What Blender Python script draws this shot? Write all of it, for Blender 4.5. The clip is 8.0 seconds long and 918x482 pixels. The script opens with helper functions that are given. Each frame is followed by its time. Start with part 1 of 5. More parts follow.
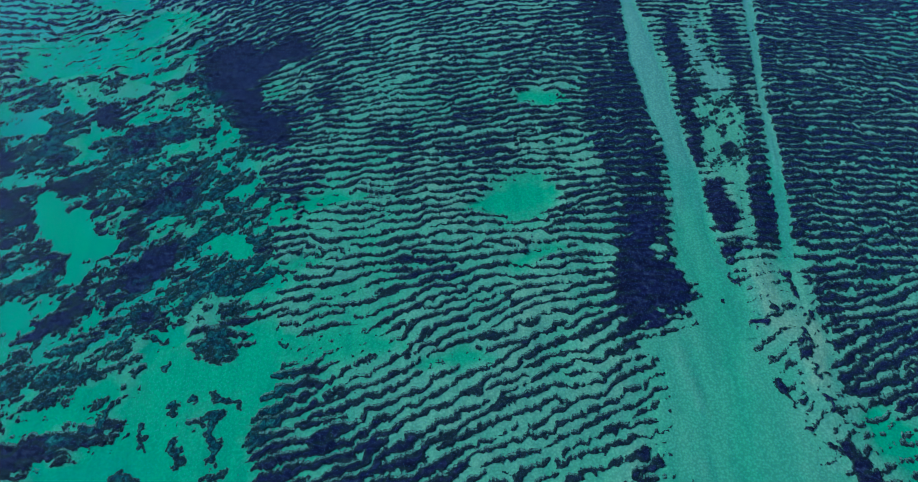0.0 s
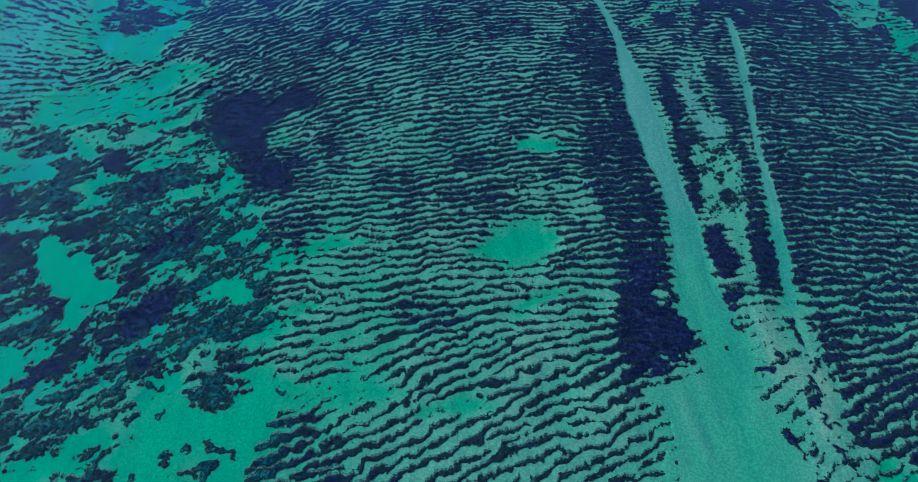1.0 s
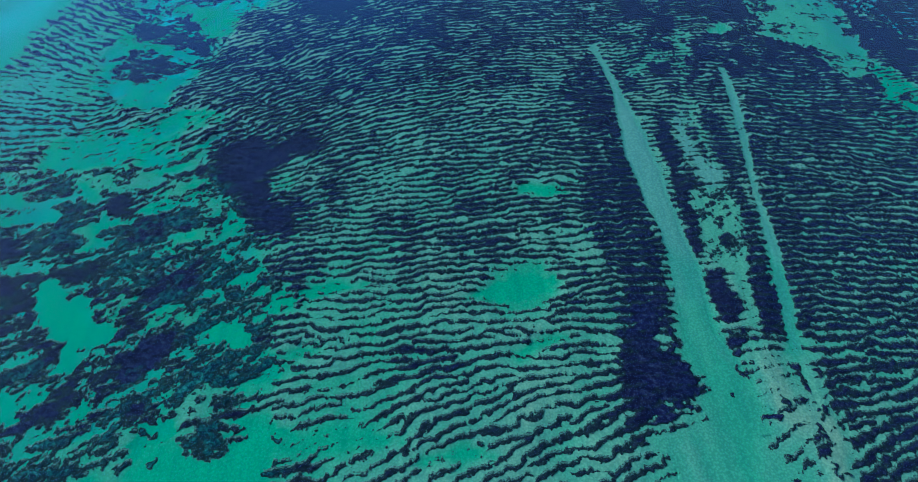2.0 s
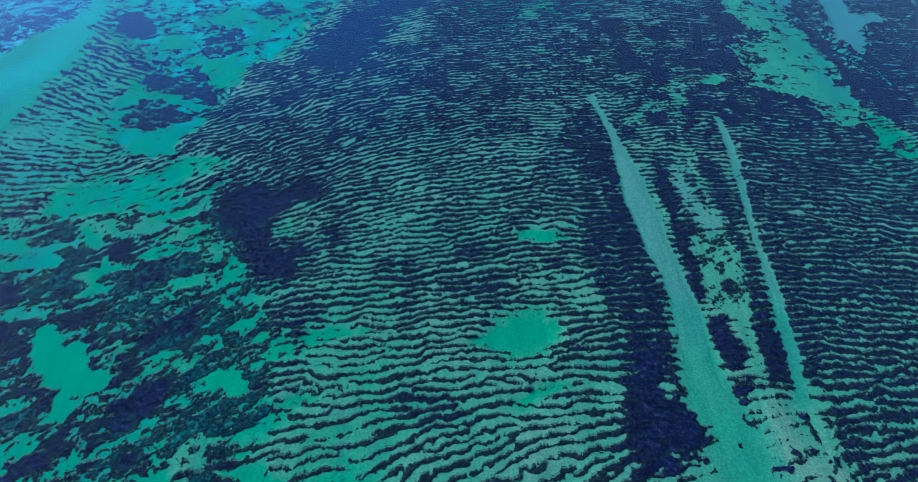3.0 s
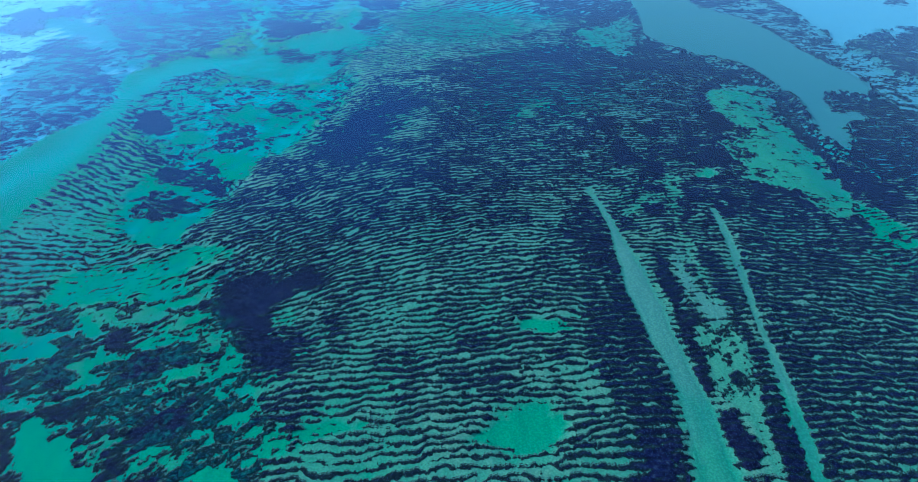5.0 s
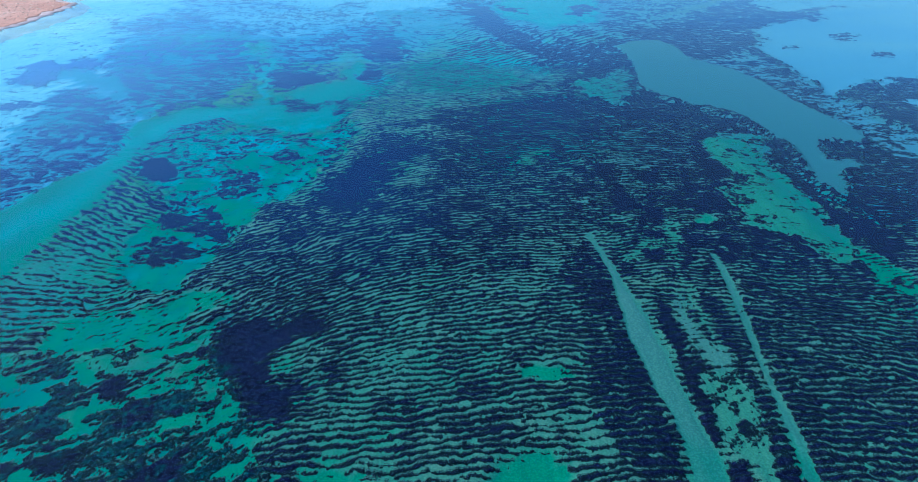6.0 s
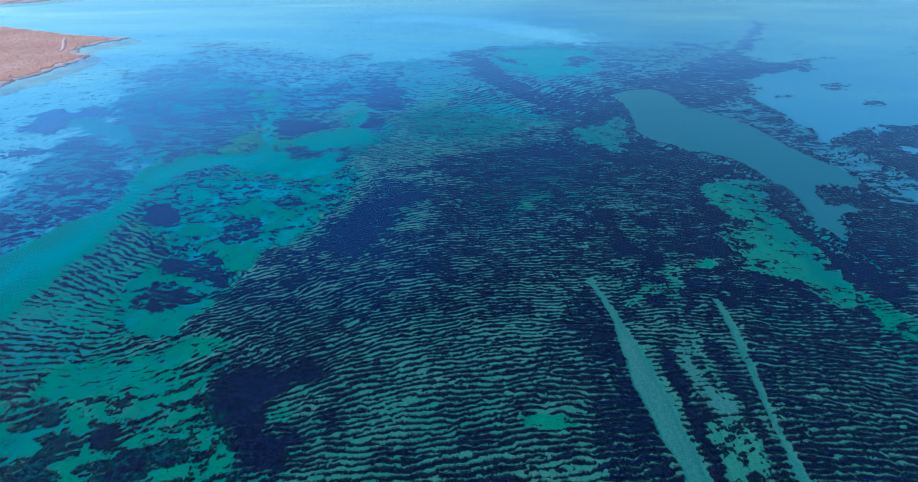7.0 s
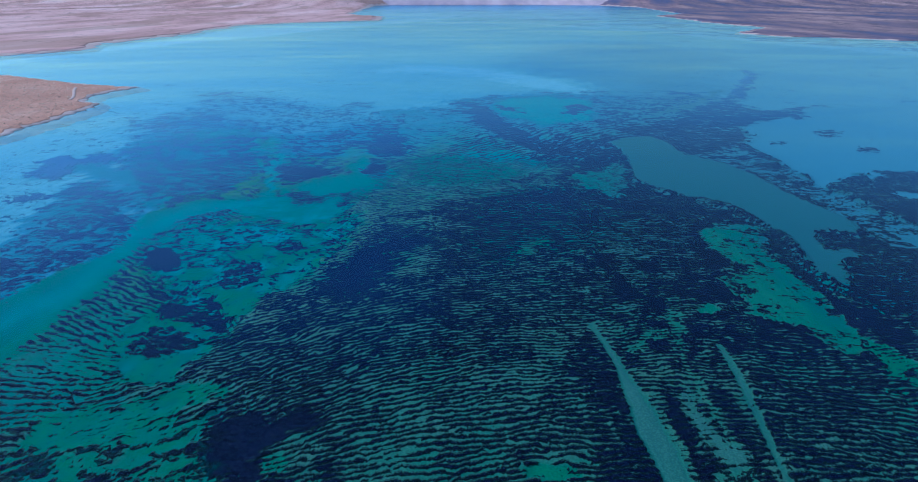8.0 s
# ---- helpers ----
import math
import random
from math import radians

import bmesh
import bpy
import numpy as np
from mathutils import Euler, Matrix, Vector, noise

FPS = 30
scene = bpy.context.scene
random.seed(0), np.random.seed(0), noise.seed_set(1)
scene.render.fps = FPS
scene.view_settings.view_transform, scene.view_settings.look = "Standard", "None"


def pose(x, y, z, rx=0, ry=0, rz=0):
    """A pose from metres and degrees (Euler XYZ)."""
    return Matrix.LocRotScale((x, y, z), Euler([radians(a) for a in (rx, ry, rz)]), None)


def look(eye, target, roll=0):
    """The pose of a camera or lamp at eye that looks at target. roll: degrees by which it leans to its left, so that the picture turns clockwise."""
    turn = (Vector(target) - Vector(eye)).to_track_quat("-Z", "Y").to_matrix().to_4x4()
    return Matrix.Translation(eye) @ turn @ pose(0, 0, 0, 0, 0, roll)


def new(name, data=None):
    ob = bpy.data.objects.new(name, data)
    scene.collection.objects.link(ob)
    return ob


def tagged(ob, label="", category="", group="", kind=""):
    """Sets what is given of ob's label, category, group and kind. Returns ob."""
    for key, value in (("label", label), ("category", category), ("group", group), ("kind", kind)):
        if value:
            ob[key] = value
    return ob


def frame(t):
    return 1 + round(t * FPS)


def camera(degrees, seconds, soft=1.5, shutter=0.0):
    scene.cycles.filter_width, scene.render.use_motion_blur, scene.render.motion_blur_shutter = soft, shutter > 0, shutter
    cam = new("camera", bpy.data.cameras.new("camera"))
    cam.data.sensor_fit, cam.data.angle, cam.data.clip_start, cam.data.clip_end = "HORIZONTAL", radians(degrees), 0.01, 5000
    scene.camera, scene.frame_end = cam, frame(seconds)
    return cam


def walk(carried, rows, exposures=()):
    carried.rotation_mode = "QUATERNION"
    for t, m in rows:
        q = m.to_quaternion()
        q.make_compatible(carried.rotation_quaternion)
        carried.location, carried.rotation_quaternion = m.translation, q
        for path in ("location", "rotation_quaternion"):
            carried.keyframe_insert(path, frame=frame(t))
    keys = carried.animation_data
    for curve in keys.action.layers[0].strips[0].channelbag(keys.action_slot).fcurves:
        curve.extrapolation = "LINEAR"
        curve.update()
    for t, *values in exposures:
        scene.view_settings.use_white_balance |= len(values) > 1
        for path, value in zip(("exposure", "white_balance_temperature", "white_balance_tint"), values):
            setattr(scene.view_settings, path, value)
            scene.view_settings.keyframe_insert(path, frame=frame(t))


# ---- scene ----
cam = camera(79.57, 8.0, soft=1.06)

# The aircraft hovers 80 m above a shallow bay and tilts its camera up: seconds, heading, tilt, lean.
EYE = (0, 0, 80)
TILT = [(0, -0.97, -61.40, 0.25), (0.5, -0.88, -59.15, 0.24), (1, -0.80, -56.69, 0.26), (1.5, -0.72, -54.46, 0.25),
        (3, -0.49, -47.41, 0.2), (3.5, -0.41, -45.15, 0.18), (4, -0.33, -42.72, 0.16), (4.5, -0.28, -40.48, 0.14),
        (6, -0.14, -33.41, 0.06), (6.5, -0.09, -31.17, 0.03), (7, -0.04, -28.73, 0.01), (7.5, 0, -26.49, 0), (8, 0, -24.11, 0)]
walk(cam, [(t, pose(*EYE, 90 + p, 0, y) @ pose(0, 0, 0, 0, 0, r)) for t, y, p, r in TILT],
     exposures=[(0, 0.95, 5760, 10), (3, 0.97, 5600, 10), (4.5, 1.0, 5400, 10), (6, 0.68, 5200, 10), (7, 0.31, 5010, 10), (7.5, 0.11, 4915, 10), (8, -0.16, 4820, 10)])

# ---- light: a sun to the west and a clear sky
SUN_UP, SUN_TURN = 29, 283
world = bpy.data.worlds.new("sky")
scene.world = world
world.use_nodes = True
wn = world.node_tree.nodes
sky = wn.new("ShaderNodeTexSky")
sky.sky_type, sky.sun_disc = "NISHITA", False
sky.sun_elevation, sky.sun_rotation = radians(SUN_UP), radians(SUN_TURN)
sky.air_density, sky.dust_density, sky.ozone_density = 1.6, 1.0, 1.8
world.node_tree.links.new(sky.outputs[0], wn["Background"].inputs[0])
wn["Background"].inputs[1].default_value = 0.15
sun = new("sun", bpy.data.lights.new("sun", "SUN"))
sun.data.energy, sun.data.angle, sun.data.color = 2.35, radians(0.6), (1.0, 0.95, 0.86)
su, st = radians(SUN_UP), radians(SUN_TURN)
sun.matrix_world = look((0, 0, 0), (-math.sin(st) * math.cos(su), -math.cos(st) * math.cos(su), -math.sin(su)))


# ---- materials
class Mat:
    """A node material with short calls for its nodes."""

    def __init__(self, name, rough=0.8):
        self.m = bpy.data.materials.new(name)
        self.m.use_nodes = True
        self.t = self.m.node_tree
        self.bsdf = self.t.nodes["Principled BSDF"]
        self.bsdf.inputs["Roughness"].default_value = rough
        self.bsdf.inputs["Specular IOR Level"].default_value = 0.1
        self.out = self.t.nodes["Material Output"]
        self.pos = self.t.nodes.new("ShaderNodeNewGeometry").outputs["Position"]

    def put(self, socket, value):
        if hasattr(value, "is_output"):
            self.t.links.new(value, socket)
        else:
            socket.default_value = value

    def noise(self, scale, detail=4, rough=0.55, squash=None, distort=0.0):
        n = self.t.nodes.new("ShaderNodeTexNoise")
        v = self.pos
        if squash:
            mp = self.t.nodes.new("ShaderNodeMapping")
            mp.inputs["Scale"].default_value = squash
            self.put(mp.inputs["Vector"], v)
            v = mp.outputs[0]
        self.put(n.inputs["Vector"], v)
        n.inputs["Scale"].default_value, n.inputs["Detail"].default_value = scale, detail
        n.inputs["Roughness"].default_value, n.inputs["Distortion"].default_value = rough, distort
        return n.outputs[0]

    def cells(self, scale):
        n = self.t.nodes.new("ShaderNodeTexVoronoi")
        n.feature, n.inputs["Smoothness"].default_value = "SMOOTH_F1", 0.6
        n.inputs["Scale"].default_value = scale
        self.put(n.inputs["Vector"], self.pos)
        return self.between(n.outputs["Distance"], 0.1, 0.75, 1.0, 0.0)

    def ramp(self, fac, *stops):
        n = self.t.nodes.new("ShaderNodeValToRGB")
        while len(n.color_ramp.elements) < len(stops):
            n.color_ramp.elements.new(0.5)
        for e, (p, c) in zip(n.color_ramp.elements, stops):
            e.position, e.color = p, (*c, 1) if len(c) == 3 else c
        self.put(n.inputs[0], fac)
        return n.outputs[0]

    def between(self, fac, lo, hi, a=0.0, b=1.0):
        n = self.t.nodes.new("ShaderNodeMapRange")
        for i, v in enumerate((fac, lo, hi, a, b)):
            self.put(n.inputs[i], v)
        return n.outputs[0]

    def mix(self, fac, a, b, how="MIX"):
        n = self.t.nodes.new("ShaderNodeMix")
        n.data_type, n.blend_type = "RGBA", how
        self.put(n.inputs[0], fac)
        for i, v in ((6, a), (7, b)):
            self.put(n.inputs[i], (*v, 1) if isinstance(v, tuple) else v)
        return n.outputs[2]

    def height(self):
        n = self.t.nodes.new("ShaderNodeSeparateXYZ")
        self.put(n.inputs[0], self.pos)
        return n.outputs[2]

    def stored(self, name):
        n = self.t.nodes.new("ShaderNodeAttribute")
        n.attribute_name = name
        return n.outputs["Fac"]

    def math(self, how, a, b):
        n = self.t.nodes.new("ShaderNodeMath")
        n.operation = how
        self.put(n.inputs[0], a)
        self.put(n.inputs[1], b)
        return n.outputs[0]

    def colour(self, value):
        self.put(self.bsdf.inputs["Base Color"], value)

    def bump(self, value, metres, strength=1.0, onto=None):
        n = self.t.nodes.new("ShaderNodeBump")
        n.inputs["Strength"].default_value, n.inputs["Distance"].default_value = strength, metres
        self.put(n.inputs["Height"], value)
        self.put((onto or self.bsdf).inputs["Normal"], n.outputs[0])
        return n.outputs[0]


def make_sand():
    """Lime sand. Its colour carries the water's tint by depth, and haze at the deep end."""
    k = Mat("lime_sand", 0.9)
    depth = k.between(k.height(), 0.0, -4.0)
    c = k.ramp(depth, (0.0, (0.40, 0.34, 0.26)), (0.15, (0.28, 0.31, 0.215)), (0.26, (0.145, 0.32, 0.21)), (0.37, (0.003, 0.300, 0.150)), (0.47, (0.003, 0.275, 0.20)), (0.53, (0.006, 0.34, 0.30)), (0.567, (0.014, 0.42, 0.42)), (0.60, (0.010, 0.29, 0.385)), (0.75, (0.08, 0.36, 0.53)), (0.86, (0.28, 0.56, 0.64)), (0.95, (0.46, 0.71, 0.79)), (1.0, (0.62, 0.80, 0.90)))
    c = k.mix(k.between(k.noise(0.05, 5), 0.35, 0.7, 0, 0.6), c, k.mix(1.0, c, (0.66, 0.84, 0.88), "MULTIPLY"))
    c = k.mix(k.between(k.noise(0.30, 4, 0.6, (1.8, 0.3, 1)), 0.40, 0.70, 0, 0.8), c, k.mix(1.0, c, (0.55, 0.78, 0.84), "MULTIPLY"))
    # a pale crust of shell between the bands, painted with the water's tint
    crust = k.ramp(depth, (0.20, (0.20, 0.32, 0.24)), (0.32, (0.22, 0.32, 0.30)), (0.50, (0.16, 0.36, 0.41)), (0.66, (0.15, 0.40, 0.50)))
    c = k.mix(k.math("MULTIPLY", k.stored("chalk"), k.between(k.noise(0.11, 4), 0.35, 0.65, 0.45, 0.9)), c, crust)
    # grey silt in the east, and the veil over it, painted into the sand
    c = k.mix(k.stored("silt_veil"), c, k.mix(0.84, c, k.mix(k.between(depth, 0.58, 0.80), (0.085, 0.190, 0.210), (0.170, 0.350, 0.415))))
    # a fine grain of light, as under wavelets, is painted on the floor
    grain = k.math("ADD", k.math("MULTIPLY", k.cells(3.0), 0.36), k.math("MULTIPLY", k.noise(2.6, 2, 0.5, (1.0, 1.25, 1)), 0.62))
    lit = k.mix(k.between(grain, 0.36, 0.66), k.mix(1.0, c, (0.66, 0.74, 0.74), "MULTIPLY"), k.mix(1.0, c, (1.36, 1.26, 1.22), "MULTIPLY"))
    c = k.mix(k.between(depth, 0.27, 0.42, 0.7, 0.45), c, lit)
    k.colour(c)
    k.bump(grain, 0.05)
    return k.m


def make_grass():
    """Seagrass: violet and thick inside a bed, ragged and pale at its rim; tone 1 is the green weed of the flats."""
    k = Mat("seagrass", 0.95)
    tone, thick = k.stored("tone"), k.stored("thick")
    c = k.ramp(k.noise(1.6, 6, 0.72), (0.30, (0.001, 0.001, 0.009)), (0.47, (0.005, 0.004, 0.027)), (0.57, (0.015, 0.013, 0.044)), (0.66, (0.040, 0.042, 0.062)), (0.76, (0.08, 0.09, 0.11)))
    c = k.mix(k.between(k.noise(0.05, 5), 0.42, 0.62, 0, 0.6), c, k.mix(1.0, c, (0.8, 1.1, 1.3), "MULTIPLY"))
    streak = k.between(k.noise(0.9, 4, 0.6, (0.35, 1.6, 1)), 0.35, 0.7, 0.6, 1.7)
    c = k.mix(1.0, c, streak, "MULTIPLY")
    green = k.ramp(k.noise(1.1, 6, 0.75, None, 0.6), (0.36, (0.001, 0.006, 0.020)), (0.48, (0.002, 0.025, 0.040)), (0.55, (0.004, 0.070, 0.074)), (0.63, (0.03, 0.17, 0.14)))
    c = k.mix(tone, c, green)
    c = k.mix(k.between(thick, 0.36, 0.72, 0.85, 0.0), c, k.ramp(k.noise(2.0, 5, 0.7), (0.35, (0.003, 0.008, 0.010)), (0.55, (0.011, 0.022, 0.024)), (0.7, (0.04, 0.05, 0.052))))
    # sand shows through the frayed rim
    holes = k.math("SUBTRACT", k.noise(1.7, 4, 0.72), k.math("MULTIPLY", thick, 0.5))
    c = k.mix(k.between(holes, 0.52, 0.60), c, k.mix(k.noise(3.3, 2), (0.030, 0.085, 0.070), (0.085, 0.20, 0.145)))
    # a pale fringe of shell grit and dead blades lies round each bed
    fray = k.math("ADD", thick, k.between(k.noise(2.6, 4, 0.7), 0.3, 0.7, -0.07, 0.07))
    c = k.mix(k.between(fray, 0.05, 0.19, 0.95, 0.0), c, k.mix(k.between(k.noise(3.6, 4, 0.7), 0.42, 0.60), (0.022, 0.045, 0.045), (0.14, 0.25, 0.20)))
    # haze and sky glare over the far beds are painted in as blue
    c = k.mix(k.between(k.stored("shelf_haze"), 0.2, 1.9), c, k.mix(k.between(k.noise(0.02, 4), 0.4, 0.65, 0, 0.5), (0.006, 0.034, 0.145), (0.010, 0.058, 0.195)))
    c = k.mix(k.between(k.stored("shelf_haze"), 1.6, 3.0), c, (0.06, 0.17, 0.40))
    # thin growth up north lets the sand through, in the same painted haze
    c = k.mix(k.math("MULTIPLY", k.between(k.stored("shelf_haze"), 0.9, 1.9), k.between(thick, 0.0, 0.6, 0.75, 0.0)), c, (0.04, 0.17, 0.26))
    k.colour(c)
    k.bump(k.noise(3.0, 4, 0.7), 0.06)
    return k.m


def make_water():
    """A thin rippled surface: clear with a green tint, and a Fresnel mirror of the sky with its blue put into the gloss
    colour.
    """
    k = Mat("sea_water", 0.1)
    t = k.t
    clear = t.nodes.new("ShaderNodeBsdfTransparent")
    clear.inputs[0].default_value = (0.60, 0.93, 0.95, 1)
    gloss = t.nodes.new("ShaderNodeBsdfGlossy")
    # slicks and wind lanes: the haze they mirror is painted into the gloss tint
    k.put(gloss.inputs["Color"], k.ramp(k.noise(0.006, 5, 0.6, (0.45, 1.4, 1), 0.8), (0.36, (0.36, 0.63, 1.0)), (0.55, (0.45, 0.73, 1.0)), (0.70, (0.58, 0.85, 1.0))))
    gloss.inputs["Roughness"].default_value = 0.14
    fres = t.nodes.new("ShaderNodeFresnel")
    fres.inputs["IOR"].default_value = 1.22
    k.bump(k.noise(0.8, 4, 0.6), 0.10, 0.3, gloss)
    mix = t.nodes.new("ShaderNodeMixShader")
    k.put(mix.inputs[0], fres.outputs[0])
    k.put(mix.inputs[1], clear.outputs[0])
    k.put(mix.inputs[2], gloss.outputs[0])
    k.put(k.out.inputs[0], mix.outputs[0])
    return k.m


def make_soil():
    k = Mat("red_soil", 0.95)
    c = k.ramp(k.noise(0.02, 6, 0.6), (0.3, (0.56, 0.27, 0.19)), (0.55, (0.68, 0.36, 0.26)), (0.75, (0.80, 0.50, 0.39)))
    c = k.mix(k.between(k.noise(0.5, 4, 0.7), 0.5, 0.65, 0, 0.5), c, (0.32, 0.20, 0.14))
    k.colour(c)
    k.bump(k.noise(0.8, 4, 0.7), 0.4)
    return k.m


def make_plain():
    """Far salt flats and scrub plains in long streaks."""
    k = Mat("salt_plain", 0.95)
    # the pink haze over the far plain is mixed into these tones
    c = k.ramp(k.noise(0.004, 6, 0.6, (1.5, 0.3, 1)), (0.32, (0.44, 0.24, 0.21)), (0.46, (0.70, 0.39, 0.35)), (0.60, (0.86, 0.54, 0.50)), (0.78, (0.94, 0.70, 0.67)))
    # browner ground, sharply edged, and dots of scrub
    c = k.mix(k.between(k.noise(0.0045, 3, 0.5, (1.0, 0.3, 1), 0.6), 0.52, 0.56, 0, 0.55), c, (0.44, 0.25, 0.19))
    c = k.mix(k.between(k.noise(0.05, 4, 0.7, (1.0, 0.35, 1)), 0.56, 0.64, 0, 0.45), c, (0.30, 0.18, 0.14))
    k.colour(c)
    return k.m


def make_scrub_plain():
    k = Mat("dark_scrub_plain", 0.95)
    c = k.ramp(k.noise(0.004, 6, 0.6, (1.3, 0.3, 1)), (0.36, (0.11, 0.12, 0.22)), (0.50, (0.27, 0.18, 0.21)), (0.62, (0.46, 0.29, 0.28)), (0.78, (0.64, 0.44, 0.43)))
    c = k.mix(k.between(k.noise(0.03, 4, 0.7, (1.0, 0.35, 1)), 0.52, 0.62, 0, 0.55), c, (0.10, 0.09, 0.12))
    k.colour(c)
    return k.m


def make_far():
    """Land of the far shore, with lilac haze painted into its pale colour."""
    k = Mat("far_haze_land", 0.9)
    k.colour(k.ramp(k.noise(0.006, 5, 0.6, (1.3, 0.5, 1)), (0.36, (0.56, 0.42, 0.48)), (0.55, (0.72, 0.54, 0.58)), (0.72, (0.86, 0.68, 0.70))))
    return k.m


def make_beach():
    k = Mat("shell_beach", 0.9)
    k.colour(k.ramp(k.noise(0.3, 5), (0.3, (0.62, 0.42, 0.36)), (0.7, (0.74, 0.56, 0.50))))
    return k.m


def make_shrub():
    k = Mat("dry_shrub", 0.9)
    k.colour(k.ramp(k.noise(0.4, 4), (0.35, (0.46, 0.26, 0.18)), (0.5, (0.66, 0.44, 0.31)), (0.62, (0.84, 0.64, 0.48))))
    return k.m


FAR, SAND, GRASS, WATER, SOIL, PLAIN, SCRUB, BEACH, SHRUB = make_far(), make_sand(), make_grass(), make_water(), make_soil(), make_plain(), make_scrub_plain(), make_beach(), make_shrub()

# ---- the pattern of the sea floor
rng = np.random.default_rng(7)


def smooth(v, lo, hi):
    t = np.clip((v - lo) / (hi - lo), 0, 1)
    return t * t * (3 - 2 * t)


def spectrum(n, cell, weigh):
    """A tile of random noise n x n, cell metres a step, with its waves weighed by weigh(fx, fy), as ranks from 0 to 1."""
    f = np.fft.fftfreq(n, cell)
    w = weigh(*np.meshgrid(f, f))
    a = np.fft.ifft2(np.fft.fft2(rng.standard_normal((n, n))) * w).real
    flat = np.empty(n * n)
    flat[np.argsort(a, axis=None)] = np.linspace(0, 1, n * n)
    return flat.reshape(n, n).astype(np.float32)


def sample(tile, cell, x, y):
    ny, nx = tile.shape
    u, v = x / cell, y / cell
    i, j = np.floor(u).astype(np.int64), np.floor(v).astype(np.int64)
    a, b = (u - i).astype(np.float32), (v - j).astype(np.float32)
    i0, j0, i1, j1 = i % nx, j % ny, (i + 1) % nx, (j + 1) % ny
    return (tile[j0, i0] * (1 - a) + tile[j0, i1] * a) * (1 - b) + (tile[j1, i0] * (1 - a) + tile[j1, i1] * a) * b


BLOT = spectrum(1024, 0.3, lambda fx, fy: 1 / (0.22 + np.hypot(fx * 2.4, fy * 0.8)) ** 1.75)
ROUGH = spectrum(1024, 1.0, lambda fx, fy: 1 / (0.02 + np.hypot(fx, fy)) ** 1.6)


def rough(x, y, metres):
    """Soft noise from -0.5 to 0.5 whose largest lumps are about so many metres wide."""
    s = 40 / metres
    return sample(ROUGH, 1.0, x * s + 311, y * s + 97) - 0.5


# The bands of seagrass: how far apart they lie on the way north, and which way they run.
WAVE = 2.0
TILE, WEST_END, SOUTH_END = 0.22, -180.0, -60.0
NORTHS = np.linspace(SOUTH_END, 340, 801)
APART = np.interp(NORTHS, [-60, 20, 34, 46, 80, 100, 122, 160, 340], [2.0, 1.95, 1.85, 1.65, 1.55, 1.48, 1.45, 1.55, 2.2])
PACED = np.concatenate([[0], np.cumsum(WAVE / APART[1:] * np.diff(NORTHS))])


def paced(y):
    """North in steps of the bands."""
    return np.interp(y, NORTHS, PACED) + (y - np.clip(y, SOUTH_END, 340)) * 0.6


def run_of(x, y):
    """Degrees by which the bands climb to the east."""
    near = 19 * (1 - smooth(y, 26, 44)) * smooth(x, -45, -15)
    mid = 30 * smooth(-x, -22, 52) * smooth(y, 55, 100) * (1 - 0.5 * smooth(y, 150, 230))
    east = -6 * smooth(x, 48, 75) * smooth(y, 25, 60)
    west = smooth(-x, 76, 88) * smooth(y, 70, 90)
    return (3 + near + mid + east) * (1 - west) + (-3 - 32 * smooth(y, 94, 138)) * west


def bands(nx, ny):
    """A sheet of bands that fork and end: 0 in the middle of each dark band, 1 in the middle of the sand."""
    fx, fy = np.meshgrid(np.fft.fftfreq(nx, TILE), np.fft.fftfreq(ny, TILE))
    k, turn = np.hypot(fx, fy) + 1e-9, np.degrees(np.arctan2(fx, np.abs(fy) + 1e-9))
    ring = np.fft.fft2(rng.standard_normal((ny, nx))) * np.exp(-((k * WAVE - 1) / 0.29) ** 2) * (fy > 0)
    v = np.arange(ny) * TILE
    y = np.interp(v, PACED, NORTHS)
    gx, gy = np.meshgrid(WEST_END + np.arange(nx) * TILE, y)
    run = run_of(gx, gy)
    run = np.degrees(np.arctan(np.tan(np.radians(run)) * WAVE / np.interp(gy, NORTHS, APART))) + 16 * rough(gx, gy, 26)
    wave = np.zeros((ny, nx), np.complex64)
    for way in range(-45, 46, 9):
        share = np.exp(-((run - way) / 6.5) ** 2)
        if share.max() > 0.01:
            wave += share * np.fft.ifft2(ring * np.exp(-((turn + way) / 11) ** 2))
    return (np.abs(np.angle(wave)) / math.pi).astype(np.float32)


BAND = bands(1800, 2240)

MARKS, CLUMPS, PATCHES = [], [], []


class Outline:
    """A closed outline in plan (east, north), with an edge that strays by about jag metres and fades over soft metres."""

    def __init__(self, points, jag, soft):
        self.points, self.jag, self.soft = list(points), jag, soft

    def box(self):
        xs, ys = [p[0] for p in self.points], [p[1] for p in self.points]
        m = 2 * self.jag + 2 * self.soft + 1
        return min(xs) - m, max(xs) + m, min(ys) - m, max(ys) + m

    def wide(self):
        x0, x1, y0, y1 = self.box()
        return min(x1 - x0, y1 - y0) * 0.25

    def reach(self, x, y):
        j = self.jag
        d = inside_of(x + 2.2 * j * rough(x, y, 7 * j + 2), y + 2.2 * j * rough(y, x, 7 * j + 2), self.points)
        return d + j * (0.9 * rough(x, y, 2.2 * j + 0.6) + 0.5 * rough(y, x, 0.8 * j + 0.4)), self.soft


